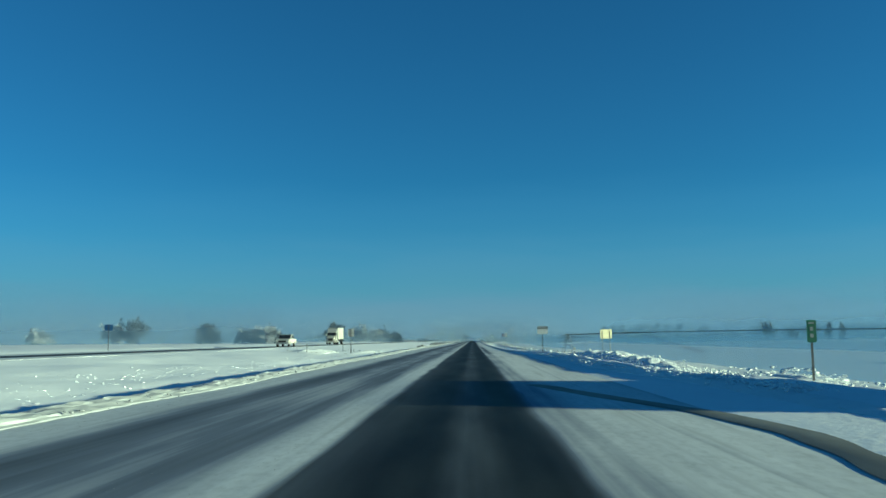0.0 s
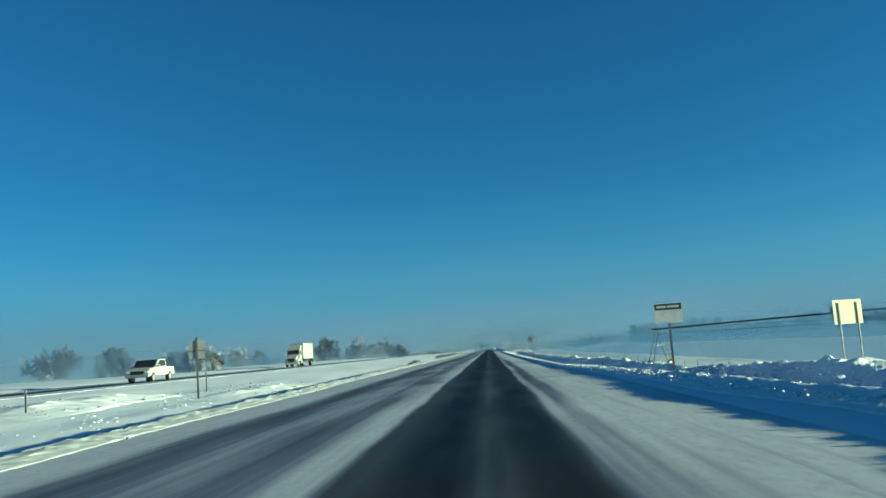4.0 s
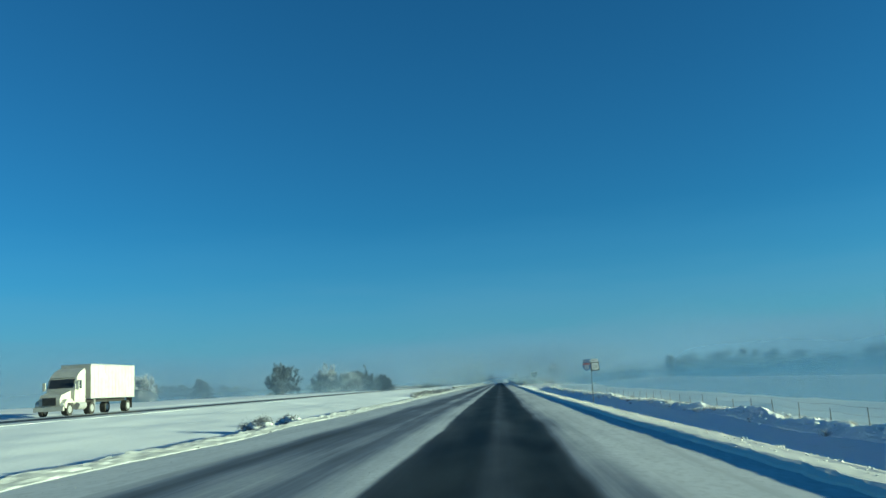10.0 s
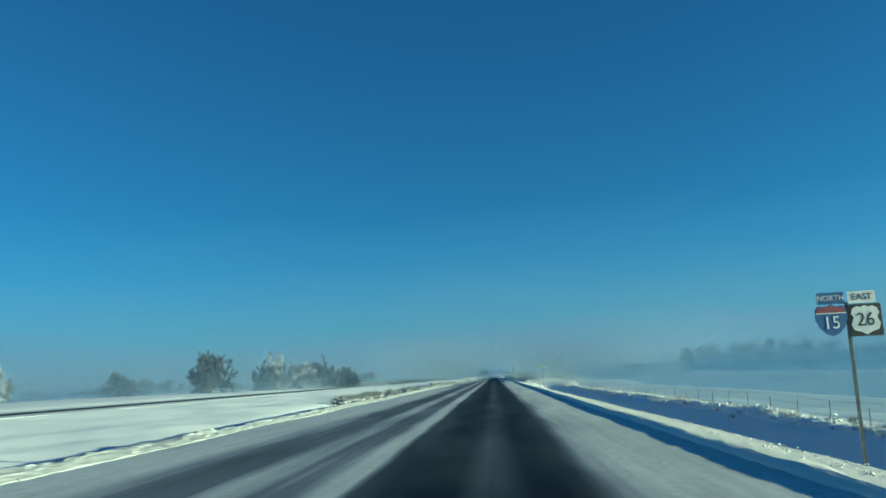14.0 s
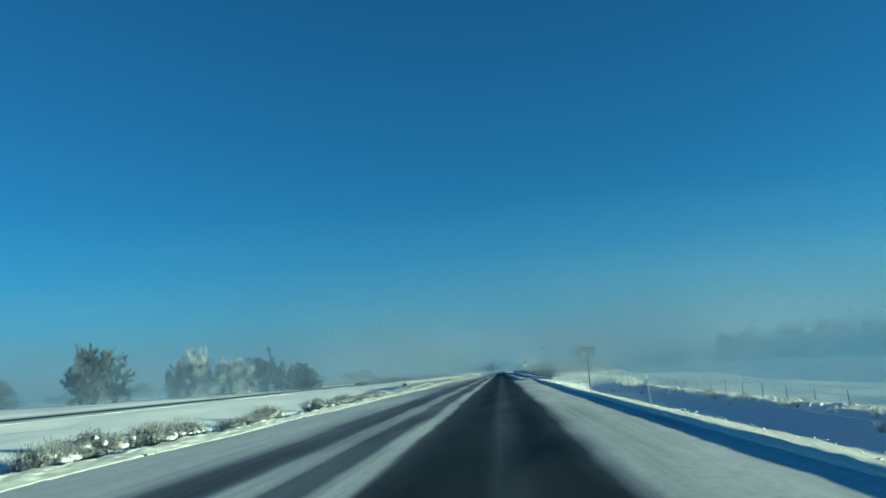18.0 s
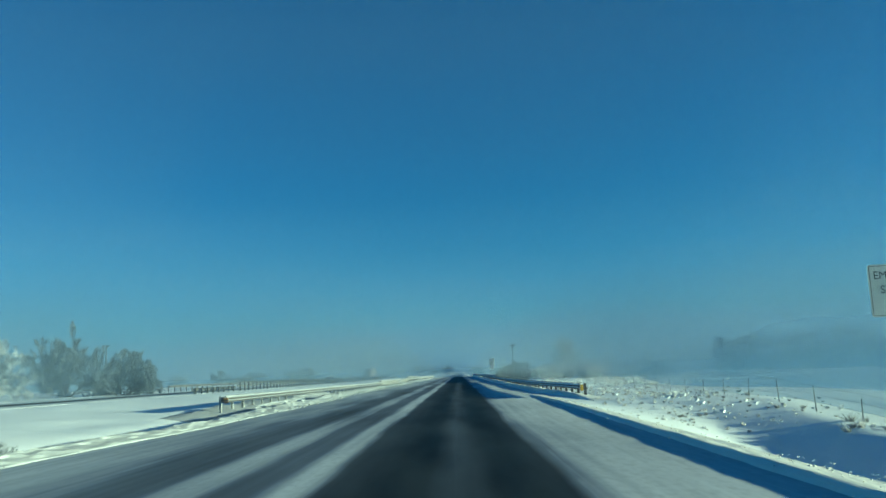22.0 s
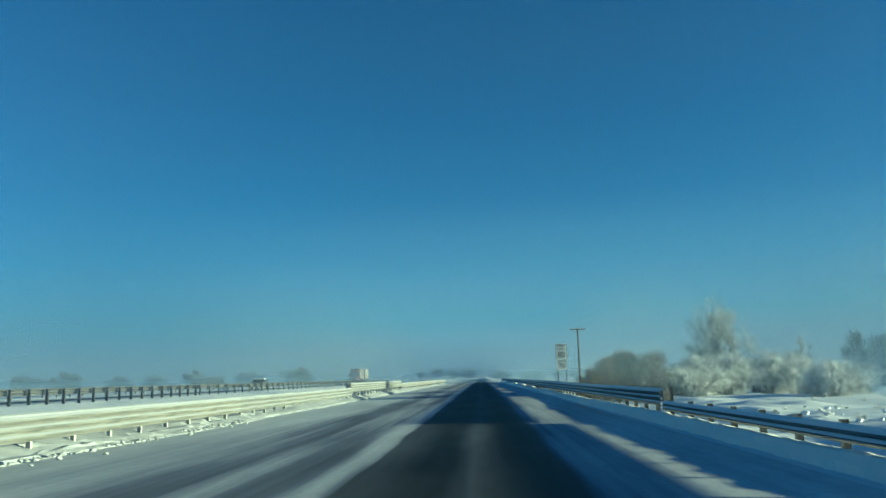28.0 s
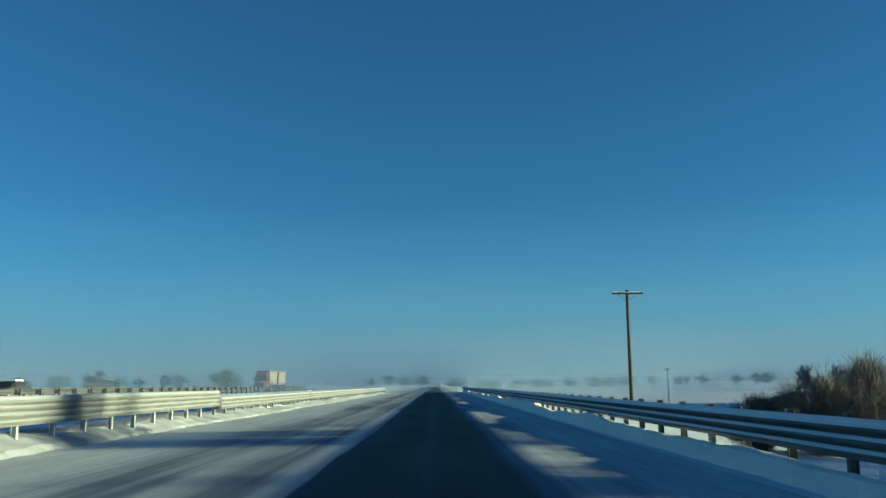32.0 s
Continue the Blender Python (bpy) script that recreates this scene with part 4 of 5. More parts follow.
BUSHES = [(-10.9, 181.6, 0.9, 1.9), (-10.7, 186.0, 0.8, 1.4)]
g = random.Random(31)
for y in (273, 276, 279.5, 283, 286.5, 290, 293.5, 297, 299.5, 301.5, 303.5, 305.5, 315, 318, 321.5, 325, 329, 331.5, 334.5, 337, 339.5, 342.5, 345):
    BUSHES.append((-12.3 + g.uniform(-0.4, 0.5), y + g.uniform(-0.5, 0.5), g.uniform(0.75, 1.15), g.uniform(1.9, 2.8)))
bm = bmesh.new()
bmesh.ops.create_icosphere(bm, subdivisions=2, radius=1)
for v in bm.verts:
    v.co *= 0.75 + 0.5 * g.random()
lump_mesh = bpy.data.meshes.new("snow_lump")
bm.to_mesh(lump_mesh)
bm.free()
lump_mesh.materials.append(BANK)
lump_mesh.polygons.foreach_set("use_smooth", [True] * len(lump_mesh.polygons))
for k, (x, y, h, w) in enumerate(BUSHES):
    top = thing("sagebrush", x, y, float(ground_z(np.array([x]), np.array([y]))[0]) + 0.05, 0, "clump of blue-grey sagebrush loaded with lumps of snow", "bush", "sagebrush on the median")
    g = np.random.RandomState(400 + k)
    tips, P, D, R = crown_of(h * 0.62, w * 0.85, 0.02, 60, 190, g, 0.010, 0.1)
    V, F = spikes(P, D * 0.5, R)
    raw_object("foliage", V.tolist(), F.tolist(), SAGE, top)
    for c in sorted(tips, key=lambda q: -q[2])[:26]:
        ob = new("snow_lump", lump_mesh)
        ob.parent = top
        ob.location, ob.scale, ob.rotation_euler = (c[0], c[1], c[2] + g.uniform(-0.10, 0.07)), (g.uniform(0.09, 0.24), g.uniform(0.10, 0.30), g.uniform(0.06, 0.14)), (0, 0, g.uniform(0, 6))


# ---- guardrails ----
def wave_outline(waves, pitch, depth=0.08, thick=0.012):
    front = []
    n = waves * 8
    for k in range(n + 1):
        front.append((depth * 0.5 * (1 - math.cos(k / 8 * math.tau)), k / 8 * pitch))
    return front + [(u - thick, v) for u, v in reversed(front)]


def guardrail(name, xf, y0, y1, side, waves, top, label, base=None, ledge=False, group="guardrails", gap=1.905, snow=True, tall=0.0, steel=None, posts=None, over=0.03, second=0.0, pitch=0.155, thick=1.0):
    """side: +1 where the beam faces +x, -1 where it faces -x; top: height of the beam's top edge."""
    whole = thing(name, float(xf(y0)), y0, 0, 0, label, "guardrail", group)
    ox, oy = float(xf(y0)), y0
    high = waves * pitch
    beam0 = post0 = None
    L = gap * 2
    y = y0
    k = 0
    while y < y1 - 0.1:
        xa, xb = float(xf(y)), float(xf(y + L))
        rz = -math.atan2(xb - xa, L)
        if beam0 is None:
            bm = prism(bmesh.new(), [(side * (u + 0.02), v) for u, v in wave_outline(waves, pitch)], 0, L + 0.03)
            beam0 = part("beam", bm, steel or DARK_STEEL, whole)
            if snow:
                # Caps on the sunward side take the dimmed snow, the others plain snow.
                part("snow_cap", prism(bmesh.new(), [(side * -0.035, high - 0.02), (side * 0.075, high - 0.02), (side * 0.07, high + 0.02), (side * 0.02, high + 0.05), (side * -0.03, high + 0.03)], 0, L), DIM_GRIMY if side > 0 else BANK, beam0, "thin cap of snow")
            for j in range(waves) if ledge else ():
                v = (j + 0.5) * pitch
                part("snow_strip", prism(bmesh.new(), [(side * 0.05, v + 0.058), (side * 0.094, v + 0.022), (side * 0.102, v + 0.030), (side * 0.088, v + 0.048), (side * 0.056, v + 0.070)], 0, L), DIM_GRIMY if side > 0 else BANK, beam0, "snow lodged on the ridge")
            beam = beam0
        else:
            beam = again(beam0, 0, 0, 0, whole)
        beam.location, beam.rotation_euler = (xa - ox, y - oy, top - high), (0, 0, rz)
        if second:
            again(beam0, xa - ox, y - oy, top - high - second, whole, rz)
        for j in (0, 1):
            yy = y + j * gap
            xx = float(xf(yy))
            if post0 is None:
                d = 0.5 + tall
                bm = bmesh.new()
                box(bm, -0.055 * thick, 0.055 * thick, -0.006 * thick, 0.006 * thick, -high - d, over)
                box(bm, -0.062 * thick, -0.052 * thick, -0.045 * thick, 0.045 * thick, -high - d, over)
                box(bm, 0.052 * thick, 0.062 * thick, -0.045 * thick, 0.045 * thick, -high - d, over)
                post0 = part("post", bm, posts or POST_STEEL, whole)
                post0.location = (xx - ox - side * 0.24, yy - oy, top)
                part("blockout", boxed(*sorted((side * 0.062, side * 0.235)), -0.07, 0.07, -high, -0.02, 0.01), DARK_STEEL, post0, "dark spacer block")
            else:
                again(post0, xx - ox - side * 0.24, yy - oy, top, whole)
        y += L
        k += 1
    return whole, ox, oy


def rail_left(y):
    return np.interp(y, [366, 384, 420, 450, 700], [-12.4, -11.4, -9.8, -9.3, -9.3])


SHADED = "snow-capped galvanised steel guardrail in shade along the outer shoulder"
LIT = "sunlit snow-dusted steel guardrail along the median shoulder"
ra = guardrail("guardrail", rail_right, 367.0, 443, -1, 2, 0.50, SHADED, ledge=True, over=0.07, steel=DARK_STEEL, pitch=0.115)
guardrail("guardrail", rail_right, 443.6, 640, -1, 3, 0.84, "three-ridged steel bridge guardrail in shade along the outer shoulder", ledge=True, over=0.09, steel=DARK_STEEL)
la = guardrail("guardrail", rail_left, 368.0, 429, 1, 2, 0.67, LIT, posts=RIMED_POST, steel=DARK_STEEL, ledge=True)
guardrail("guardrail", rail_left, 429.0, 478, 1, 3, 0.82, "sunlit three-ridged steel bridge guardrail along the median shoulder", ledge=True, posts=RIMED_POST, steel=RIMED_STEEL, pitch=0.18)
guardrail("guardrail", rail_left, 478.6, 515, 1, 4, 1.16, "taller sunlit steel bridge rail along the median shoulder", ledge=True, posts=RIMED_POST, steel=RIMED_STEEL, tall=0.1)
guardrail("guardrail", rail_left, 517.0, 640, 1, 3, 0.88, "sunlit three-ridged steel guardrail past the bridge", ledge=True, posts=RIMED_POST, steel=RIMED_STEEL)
for whole, side in ((ra[0], -1), (la[0], 1)):
    bm = bmesh.new()
    box(bm, -0.02, 0.14, -0.10, -0.05, 0.18, 0.50, 0.02) if side < 0 else box(bm, -0.04, 0.20, -0.10, -0.05, 0.32, 0.62, 0.02)
    end = part("end_plate", bm, SIGN_ORANGE if side > 0 else SIGN_YELLOW, whole, "dull orange end marker plate" if side > 0 else "yellow end marker plate")
    for j in range(2 if side > 0 else 0):
        part("stripe", boxed(*((-0.23, 0.03) if side < 0 else (-0.03, 0.23)), -0.108, -0.102, 0.33 + j * 0.11, 0.385 + j * 0.11), SIGN_BLACK, end, "black stripe")
guardrail("guardrail", lambda y: -24.6 + 0 * np.asarray(y), 402, 417, -1, 2, 1.05, "low weathered guardrail at the start of the opposite bridge", snow=False, thick=1.3, posts=CREOSOTE)
guardrail("guardrail", lambda y: -24.4 + 0 * np.asarray(y), 417.5, 456, -1, 1, 1.50, "tall guardrail of two slim rails on dark posts", tall=0.65, snow=False, second=0.36, steel=RIMED_STEEL, over=0.10, thick=1.35, posts=CREOSOTE)
guardrail("guardrail", lambda y: -39.6 + 0 * np.asarray(y), 440, 640, 1, 2, 1.45, "guardrail with dark posts on the far side of the opposite road", tall=0.4, gap=2.6, snow=False)
guardrail("guardrail", lambda y: -24.4 + 0 * np.asarray(y), 457.5, 489, -1, 2, 1.35, "guardrail with dark posts on the opposite bridge", tall=0.3, snow=False, thick=1.3, posts=CREOSOTE)
guardrail("guardrail", lambda y: -24.4 + 0 * np.asarray(y), 491, 640, -1, 2, 1.35, "guardrail with dark posts on the near side of the opposite road", tall=0.3, gap=2.6, snow=False)


# ---- the farm fence ----
fence = thing("wire_fence", 13.1, 60, 0, 0, "sagging wire fence on weathered posts along the field edge", "fence")
g = random.Random(12)
post0 = None
heads = []
for k in range(92):
    y = k * 3.6
    z = float(ground_z(np.array([13.1]), np.array([60.0 + y]))[0])
    lean = g.uniform(-0.04, 0.04)
    if post0 is None:
        bm = tube(bmesh.new(), (0, 0, -0.4), (0, 0, 0.86), 0.023, 0.02, 6)
        post0 = part("post", bm, POST_STEEL, fence)
        p = post0
    else:
        p = again(post0, 0, y, z, fence)
    p.location, p.rotation_euler = (0, y, z), (lean, g.uniform(-0.05, 0.05), 0)
    p.scale = (1, 1, g.uniform(0.85, 1.1))
    heads.append((y, z))
for level in (0.35, 0.62, 0.92):
    bm = bmesh.new()
    for (ya, za), (yb, zb) in zip(heads, heads[1:]):
        ym, zm = (ya + yb) / 2, (za + zb) / 2 - 0.03
        tube(bm, (0.05, ya, za + level), (0.05, ym, zm + level), 0.006, 0.006, 3)
        tube(bm, (0.05, ym, zm + level), (0.05, yb, zb + level), 0.006, 0.006, 3)
    part("wire", bm, POST_STEEL, fence, "rimed strand of wire")


# ---- signs ----
def at_ground(x, y):
    return float(ground_z(np.array([float(x)]), np.array([float(y)]))[0])


def rounded(w, h, r, n=4):
    pts = []
    for cx, cz, a0 in ((w / 2 - r, h / 2 - r, 0), (-w / 2 + r, h / 2 - r, 90), (-w / 2 + r, -h / 2 + r, 180), (w / 2 - r, -h / 2 + r, 270)):
        for k in range(n + 1):
            a = radians(a0 + 90 * k / n)
            pts.append((cx + r * math.cos(a), cz + r * math.sin(a)))
    return pts


def plate(name, outline, x, z, d0, d1, mat, parent, label=""):
    return part(name, prism(bmesh.new(), [(x + u, z + v) for u, v in outline], d0, d1), mat, parent, label)


def bar(parent, x, z, w, h, mat, y=-0.026):
    return part("text_bar", boxed(x - w / 2, x + w / 2, y - 0.002, y + 0.002, z - h / 2, z + h / 2), mat, parent)


def sign_post(parent, x, z0, z1, mat=POST_STEEL, r=0.035):
    bm = bmesh.new()
    box(bm, x - r, x + r, 0.005, 0.015, z0, z1)
    box(bm, x - r, x - r + 0.012, 0.015, 0.05, z0, z1)
    box(bm, x + r - 0.012, x + r, 0.015, 0.05, z0, z1)
    return part("post", bm, mat, parent)


# interstate and federal route markers on one post
base = at_ground(8.35, 222)
route = thing("route_sign", 8.35, 222, 0.12, 0, "paired blue interstate shield and white route shield on a steel post", "road sign", "road signs")
sign_post(route, 0.0, base - 0.4, 3.05, r=0.045)
part("crossbar", boxed(-0.9, 0.9, -0.004, 0.014, 2.72, 2.78), POST_STEEL, route)
shield = [(-0.44, 0.30), (-0.36, 0.42), (-0.18, 0.40), (0, 0.45), (0.18, 0.40), (0.36, 0.42), (0.44, 0.30), (0.46, 0.05), (0.36, -0.20), (0.18, -0.38), (0, -0.46), (-0.18, -0.38), (-0.36, -0.20), (-0.46, 0.05)]
blue = plate("interstate_shield", shield, -0.47, 2.55, -0.016, -0.006, SIGN_BLUE, route, "blue shield with a red top")
plate("red_top", [(-0.42, 0.22), (-0.35, 0.39), (-0.18, 0.37), (0, 0.42), (0.18, 0.37), (0.35, 0.39), (0.42, 0.22)], -0.47, 2.55, -0.021, -0.017, SIGN_RED, blue)
part("white_line", boxed(-0.90, -0.04, -0.022, -0.018, 2.742, 2.768), SIGN_WHITE, blue)
lettering("number", "15", 0.52, SIGN_WHITE, blue, -0.47, -0.021, 2.47, 0.95)
black = plate("route_panel", rounded(0.92, 0.92, 0.05), 0.48, 2.52, -0.016, -0.006, SIGN_BLACK, route, "black square panel")
us = [(-0.40, 0.20), (-0.34, 0.34), (-0.22, 0.40), (-0.10, 0.37), (0, 0.42), (0.10, 0.37), (0.22, 0.40), (0.34, 0.34), (0.40, 0.20), (0.33, 0.08), (0.41, -0.12), (0.34, -0.28), (0.14, -0.34), (0, -0.42), (-0.14, -0.34), (-0.34, -0.28), (-0.41, -0.12), (-0.33, 0.08)]
plate("white_shield", us, 0.48, 2.52, -0.021, -0.017, SIGN_WHITE, black, "white shield")
lettering("number", "26", 0.54, SIGN_BLACK, black, 0.48, -0.025, 2.52, 0.95)
tab = plate("banner", rounded(0.78, 0.34, 0.03), -0.44, 3.18, -0.016, -0.006, SIGN_BLUE, route, "blue banner")
lettering("word", "NORTH", 0.22, SIGN_WHITE, tab, -0.44, -0.020, 3.18)
tab = plate("banner", rounded(0.78, 0.34, 0.03), 0.44, 3.18, -0.016, -0.006, SIGN_WHITE, route, "white banner")
lettering("word", "EAST", 0.26, SIGN_BLACK, tab, 0.44, -0.020, 3.18)
for x in (-0.44, 0.44):
    part("strap", boxed(x - 0.025, x + 0.025, -0.005, 0.012, 2.7, 3.3), POST_STEEL, route)

route.scale = (0.82, 0.82, 0.82)

# stopping notice, its face greyed for haze and turned a little from the sun
base = at_ground(8.0, 339)
notice = thing("regulatory_sign", 7.8, 338, -0.28, -5, "haze-grey notice with three lines of black words on a post", "road sign", "road signs")
sign_post(notice, 0.0, base - 0.4, 2.35, r=0.05)
face = plate("panel", rounded(1.22, 0.91, 0.05), 0, 2.72, -0.014, 0.0, SIGN_HAZE, notice)
for u0, u1, v0, v1 in ((-0.59, 0.59, 0.425, 0.435), (-0.59, 0.59, -0.435, -0.425), (-0.59, -0.58, -0.42, 0.42), (0.58, 0.59, -0.42, 0.42)):
    part("border", boxed(u0, u1, -0.018, -0.015, 2.72 + v0, 2.72 + v1), SIGN_BLACK, face)
for word, z, s in (("EMERGENCY", 2.98, 0.20), ("STOPPING", 2.73, 0.20), ("ONLY", 2.48, 0.20)):
    lettering("word", word, s, SIGN_BLACK, face, 0, -0.018, z, 0.92)

# speed limit
base = at_ground(6.75, 490)
limit = thing("speed_limit_sign", 6.5, 487.6, 0.06, 0, "white speed limit sign with truck plate on two posts", "road sign", "road signs")
for x in (-0.34, 0.34):
    sign_post(limit, x, base - 0.4, 3.3)
face = plate("panel", rounded(0.95, 1.25, 0.05), 0, 3.15, -0.014, 0.0, SIGN_WHITE, limit)
for u0, u1, v0, v1 in ((-0.45, 0.45, 0.59, 0.605), (-0.45, 0.45, -0.605, -0.59), (-0.45, -0.438, -0.59, 0.59), (0.438, 0.45, -0.59, 0.59)):
    part("border", boxed(u0, u1, -0.018, -0.015, 3.15 + v0, 3.15 + v1), SIGN_BLACK, face)
for word, z, s, k in (("SPEED", 3.62, 0.24, 1.0), ("LIMIT", 3.34, 0.24, 1.0), ("80", 2.88, 0.66, 0.9)):
    lettering("word", word, s, SIGN_BLACK, face, 0, -0.018, z, k)
face = plate("truck_plate", rounded(0.80, 0.80, 0.05), 0, 2.10, -0.014, 0.0, SIGN_WHITE, limit)
for word, z, s in (("TRUCKS", 2.37, 0.18), ("70", 2.02, 0.50)):
    lettering("word", word, s, SIGN_BLACK, face, 0, -0.018, z, 0.95)

# notice with a dark heading, seen on its shaded face; the panel's grey holds that shade
base = at_ground(7.95, 96.7)
info = thing("roadside_sign", 7.95, 96.7, 1.0, 0, "shade-grey sign with a dark heading strip on one post", "road sign", "road signs")
sign_post(info, 0.0, base - 1.7, 1.5, r=0.05)
face = plate("panel", rounded(1.2, 0.86, 0.04), 0, 1.32, -0.014, 0.0, SIGN_GREY, info)
head = part("heading_strip", boxed(-0.58, 0.58, -0.019, -0.015, 1.46, 1.73), SIGN_BLACK, face, "dark heading strip")
for x, w in ((-0.3, 0.4), (0.22, 0.5)):
    bar(head, x, 1.6, w, 0.09, SIGN_GREY, -0.022)

# back of a cream board on two posts
base = at_ground(14.8, 94.8)
board = thing("roadside_board", 14.8, 94.8, 0.88, 20, "sunlit cream board carried on two thin steel posts", "sign", "road signs")
part("panel", boxed(-0.72, 0.72, -0.02, 0.0, 0.42, 1.42, 0.008), CREAM, board)
for x in (-0.46, 0.46):
    part("post", boxed(x - 0.025, x + 0.025, -0.065, -0.022, base - 1.6, 1.30), POST_STEEL, board)

# mile marker
base = at_ground(11.8, 30)
mile = thing("mile_marker", 11.8, 30, 0, 0, "narrow green marker plate on a thin steel post", "road sign", "road signs")
sign_post(mile, 0.0, base - 0.3, 1.85)
face = plate("panel", rounded(0.32, 0.78, 0.03), 0, 1.52, -0.012, 0.0, SIGN_GREEN, mile)
for z, w, h in ((1.80, 0.20, 0.05), (1.60, 0.11, 0.13), (1.36, 0.11, 0.13)):
    bar(face, 0, z, w, h, SIGN_BACK, -0.016)

# signs and markers beyond the median, seen from behind
back = thing("road_sign", -39.5, 91, 0, 0, "pair of small dark signs seen from behind on one post", "road sign", "road signs")
sign_post(back, 0, 0.0, 3.4)
for x in (-0.33, 0.33):
    plate("panel", rounded(0.44, 0.66, 0.04), x * 0.7, 3.05, 0.02, 0.03, SIGN_BLUE, back, "dark blue sign plate")
back = thing("road_sign", -14.4, 100.5, 0, 12, "large dark sign seen from behind on a steel post", "road sign", "road signs")
sign_post(back, 0, -0.6, 2.9, r=0.05)
plate("panel", rounded(0.75, 0.92, 0.05), 0, 2.3, 0.055, 0.067, SIGN_BACK, back)
part("brace", boxed(-0.4, 0.4, 0.03, 0.054, 2.2, 2.26), POST_STEEL, back)
for x, y, h in ((-17.8, 91, 1.0), (-16.5, 108, 1.1)):
    z = at_ground(x, y)
    d = thing("delineator_post", x, y, z, 0, "thin steel delineator post with a small reflector on the median", "delineator", "delineator posts")
    part("post", boxed(-0.03, 0.03, -0.02, 0.02, -0.3, h), POST_STEEL, d)
    part("reflector", boxed(-0.045, 0.045, -0.035, -0.022, h - 0.18, h - 0.02, 0.006), SIGN_BACK, d)
for x, y, h in ((4.45, 286.8, 0.98), (6.7, 417, 1.0)):
    z = at_ground(x, y)
    d = thing("delineator_post", x, y, z, 0, "leaning thin delineator post in the bank by the shoulder", "delineator", "delineator posts")
    d.rotation_euler = (0, radians(-4), 0)
    part("post", boxed(-0.014, 0.014, -0.006, 0.006, -0.3, h, 0.002), SIGN_BACK, d)
    part("reflector", boxed(-0.032, 0.032, -0.018, -0.008, h - 0.15, h, 0.004), SIGN_WHITE, d, "white reflector plate")


# ---- utility poles ----
def utility_pole(x, y, h, arm, label):
    z = at_ground(x, y)
    p = thing("utility_pole", x, y, z, 0, label, "utility pole", "utility poles")
    part("pole", tubed((0, 0, -0.5), (0, 0, h), 0.16, 0.11, 10), CREOSOTE, p)
    part("crossarm", boxed(-arm / 2, arm / 2, -0.17, -0.06, h - 0.32, h - 0.18, 0.01), CREOSOTE, p)
    part("crossarm_snow", prism(bmesh.new(), [(-0.17, h - 0.18), (-0.06, h - 0.18), (-0.09, h - 0.13), (-0.14, h - 0.13)], -arm / 2, arm / 2, "x"), BANK, p, "thin line of snow")
    for u in (-0.46, -0.2, 0.2, 0.46):
        part("insulator", tubed((u * arm, -0.115, h - 0.18), (u * arm, -0.115, h - 0.04), 0.035, 0.02, 8), DARK_METAL, p)
    for s in (-1, 1):
        part("brace", tubed((s * 0.1, -0.115, h - 0.8), (s * arm * 0.32, -0.115, h - 0.3), 0.015, 0.015, 4), POST_STEEL, p)
    return p


utility_pole(14.0, 541, 9.0, 2.2, "bare wooden utility pole with one crossarm beside the highway")
utility_pole(-68, 487, 9.0, 1.6, "wooden utility pole beyond the opposite road")
utility_pole(60, 700, 8.5, 2.0, "distant wooden utility pole in the haze")

# ---- irrigation pivot ----
A0, B0 = Vector((15.3, 136.8, 0)), Vector((41.5, 83, 0))
pivot = thing("irrigation_pivot", A0.x, A0.y, 0, 0, "steel centre-pivot irrigation line on wheeled towers across the field edge", "irrigation system")
span = B0 - A0
along = span.normalized()
cross = Vector((-along.y, along.x, 0))


def pipe_at(u):
    return span * u + Vector((0, 0, 1.98 + 0.12 * math.sin(math.pi * u)))


rings = []
bm = bmesh.new()
for k in range(17):
    p = pipe_at(k / 16)
    rings.append([bm.verts.new(p + cross * 0.068 * math.cos(a * math.tau / 8) + Vector((0, 0, 0.068 * math.sin(a * math.tau / 8)))) for a in range(8)])
for ra_, rb_ in zip(rings, rings[1:]):
    for a in range(8):
        bm.faces.new((ra_[a], ra_[(a + 1) % 8], rb_[(a + 1) % 8], rb_[a]))
part("pipe", bm, DARK_METAL, pivot)
part("overhang_pipe", tubed(pipe_at(0), pipe_at(0) - along * 0.9 + Vector((0, 0, 0.02)), 0.07, 0.06, 8), DARK_METAL, pivot)
part("end_gun", tubed(pipe_at(0) - along * 0.15, pipe_at(0) - along * 0.15 + Vector((0, 0, 0.38)), 0.05, 0.03, 8), DARK_METAL, pivot)
for s in (-1, 1):
    bm = bmesh.new()
    last = pipe_at(0.0)
    for k in range(1, 9):
        u = k / 8
        p = pipe_at(u) + cross * s * 0.5 - Vector((0, 0, 0.45 * math.sin(math.pi * u))) if 0 < k < 8 else pipe_at(u)
        tube(bm, last, p, 0.007, 0.007, 4)
        if 0 < k < 8:
            tube(bm, pipe_at(u), p, 0.010, 0.010, 4)
        last = p
    part("truss_rod", bm, POST_STEEL, pivot)
part("cable", tubed(pipe_at(0) + Vector((0, 0, -0.45)), pipe_at(0.5) + Vector((0, 0, -0.75)), 0.014, 0.014, 4), DARK_METAL, pivot)
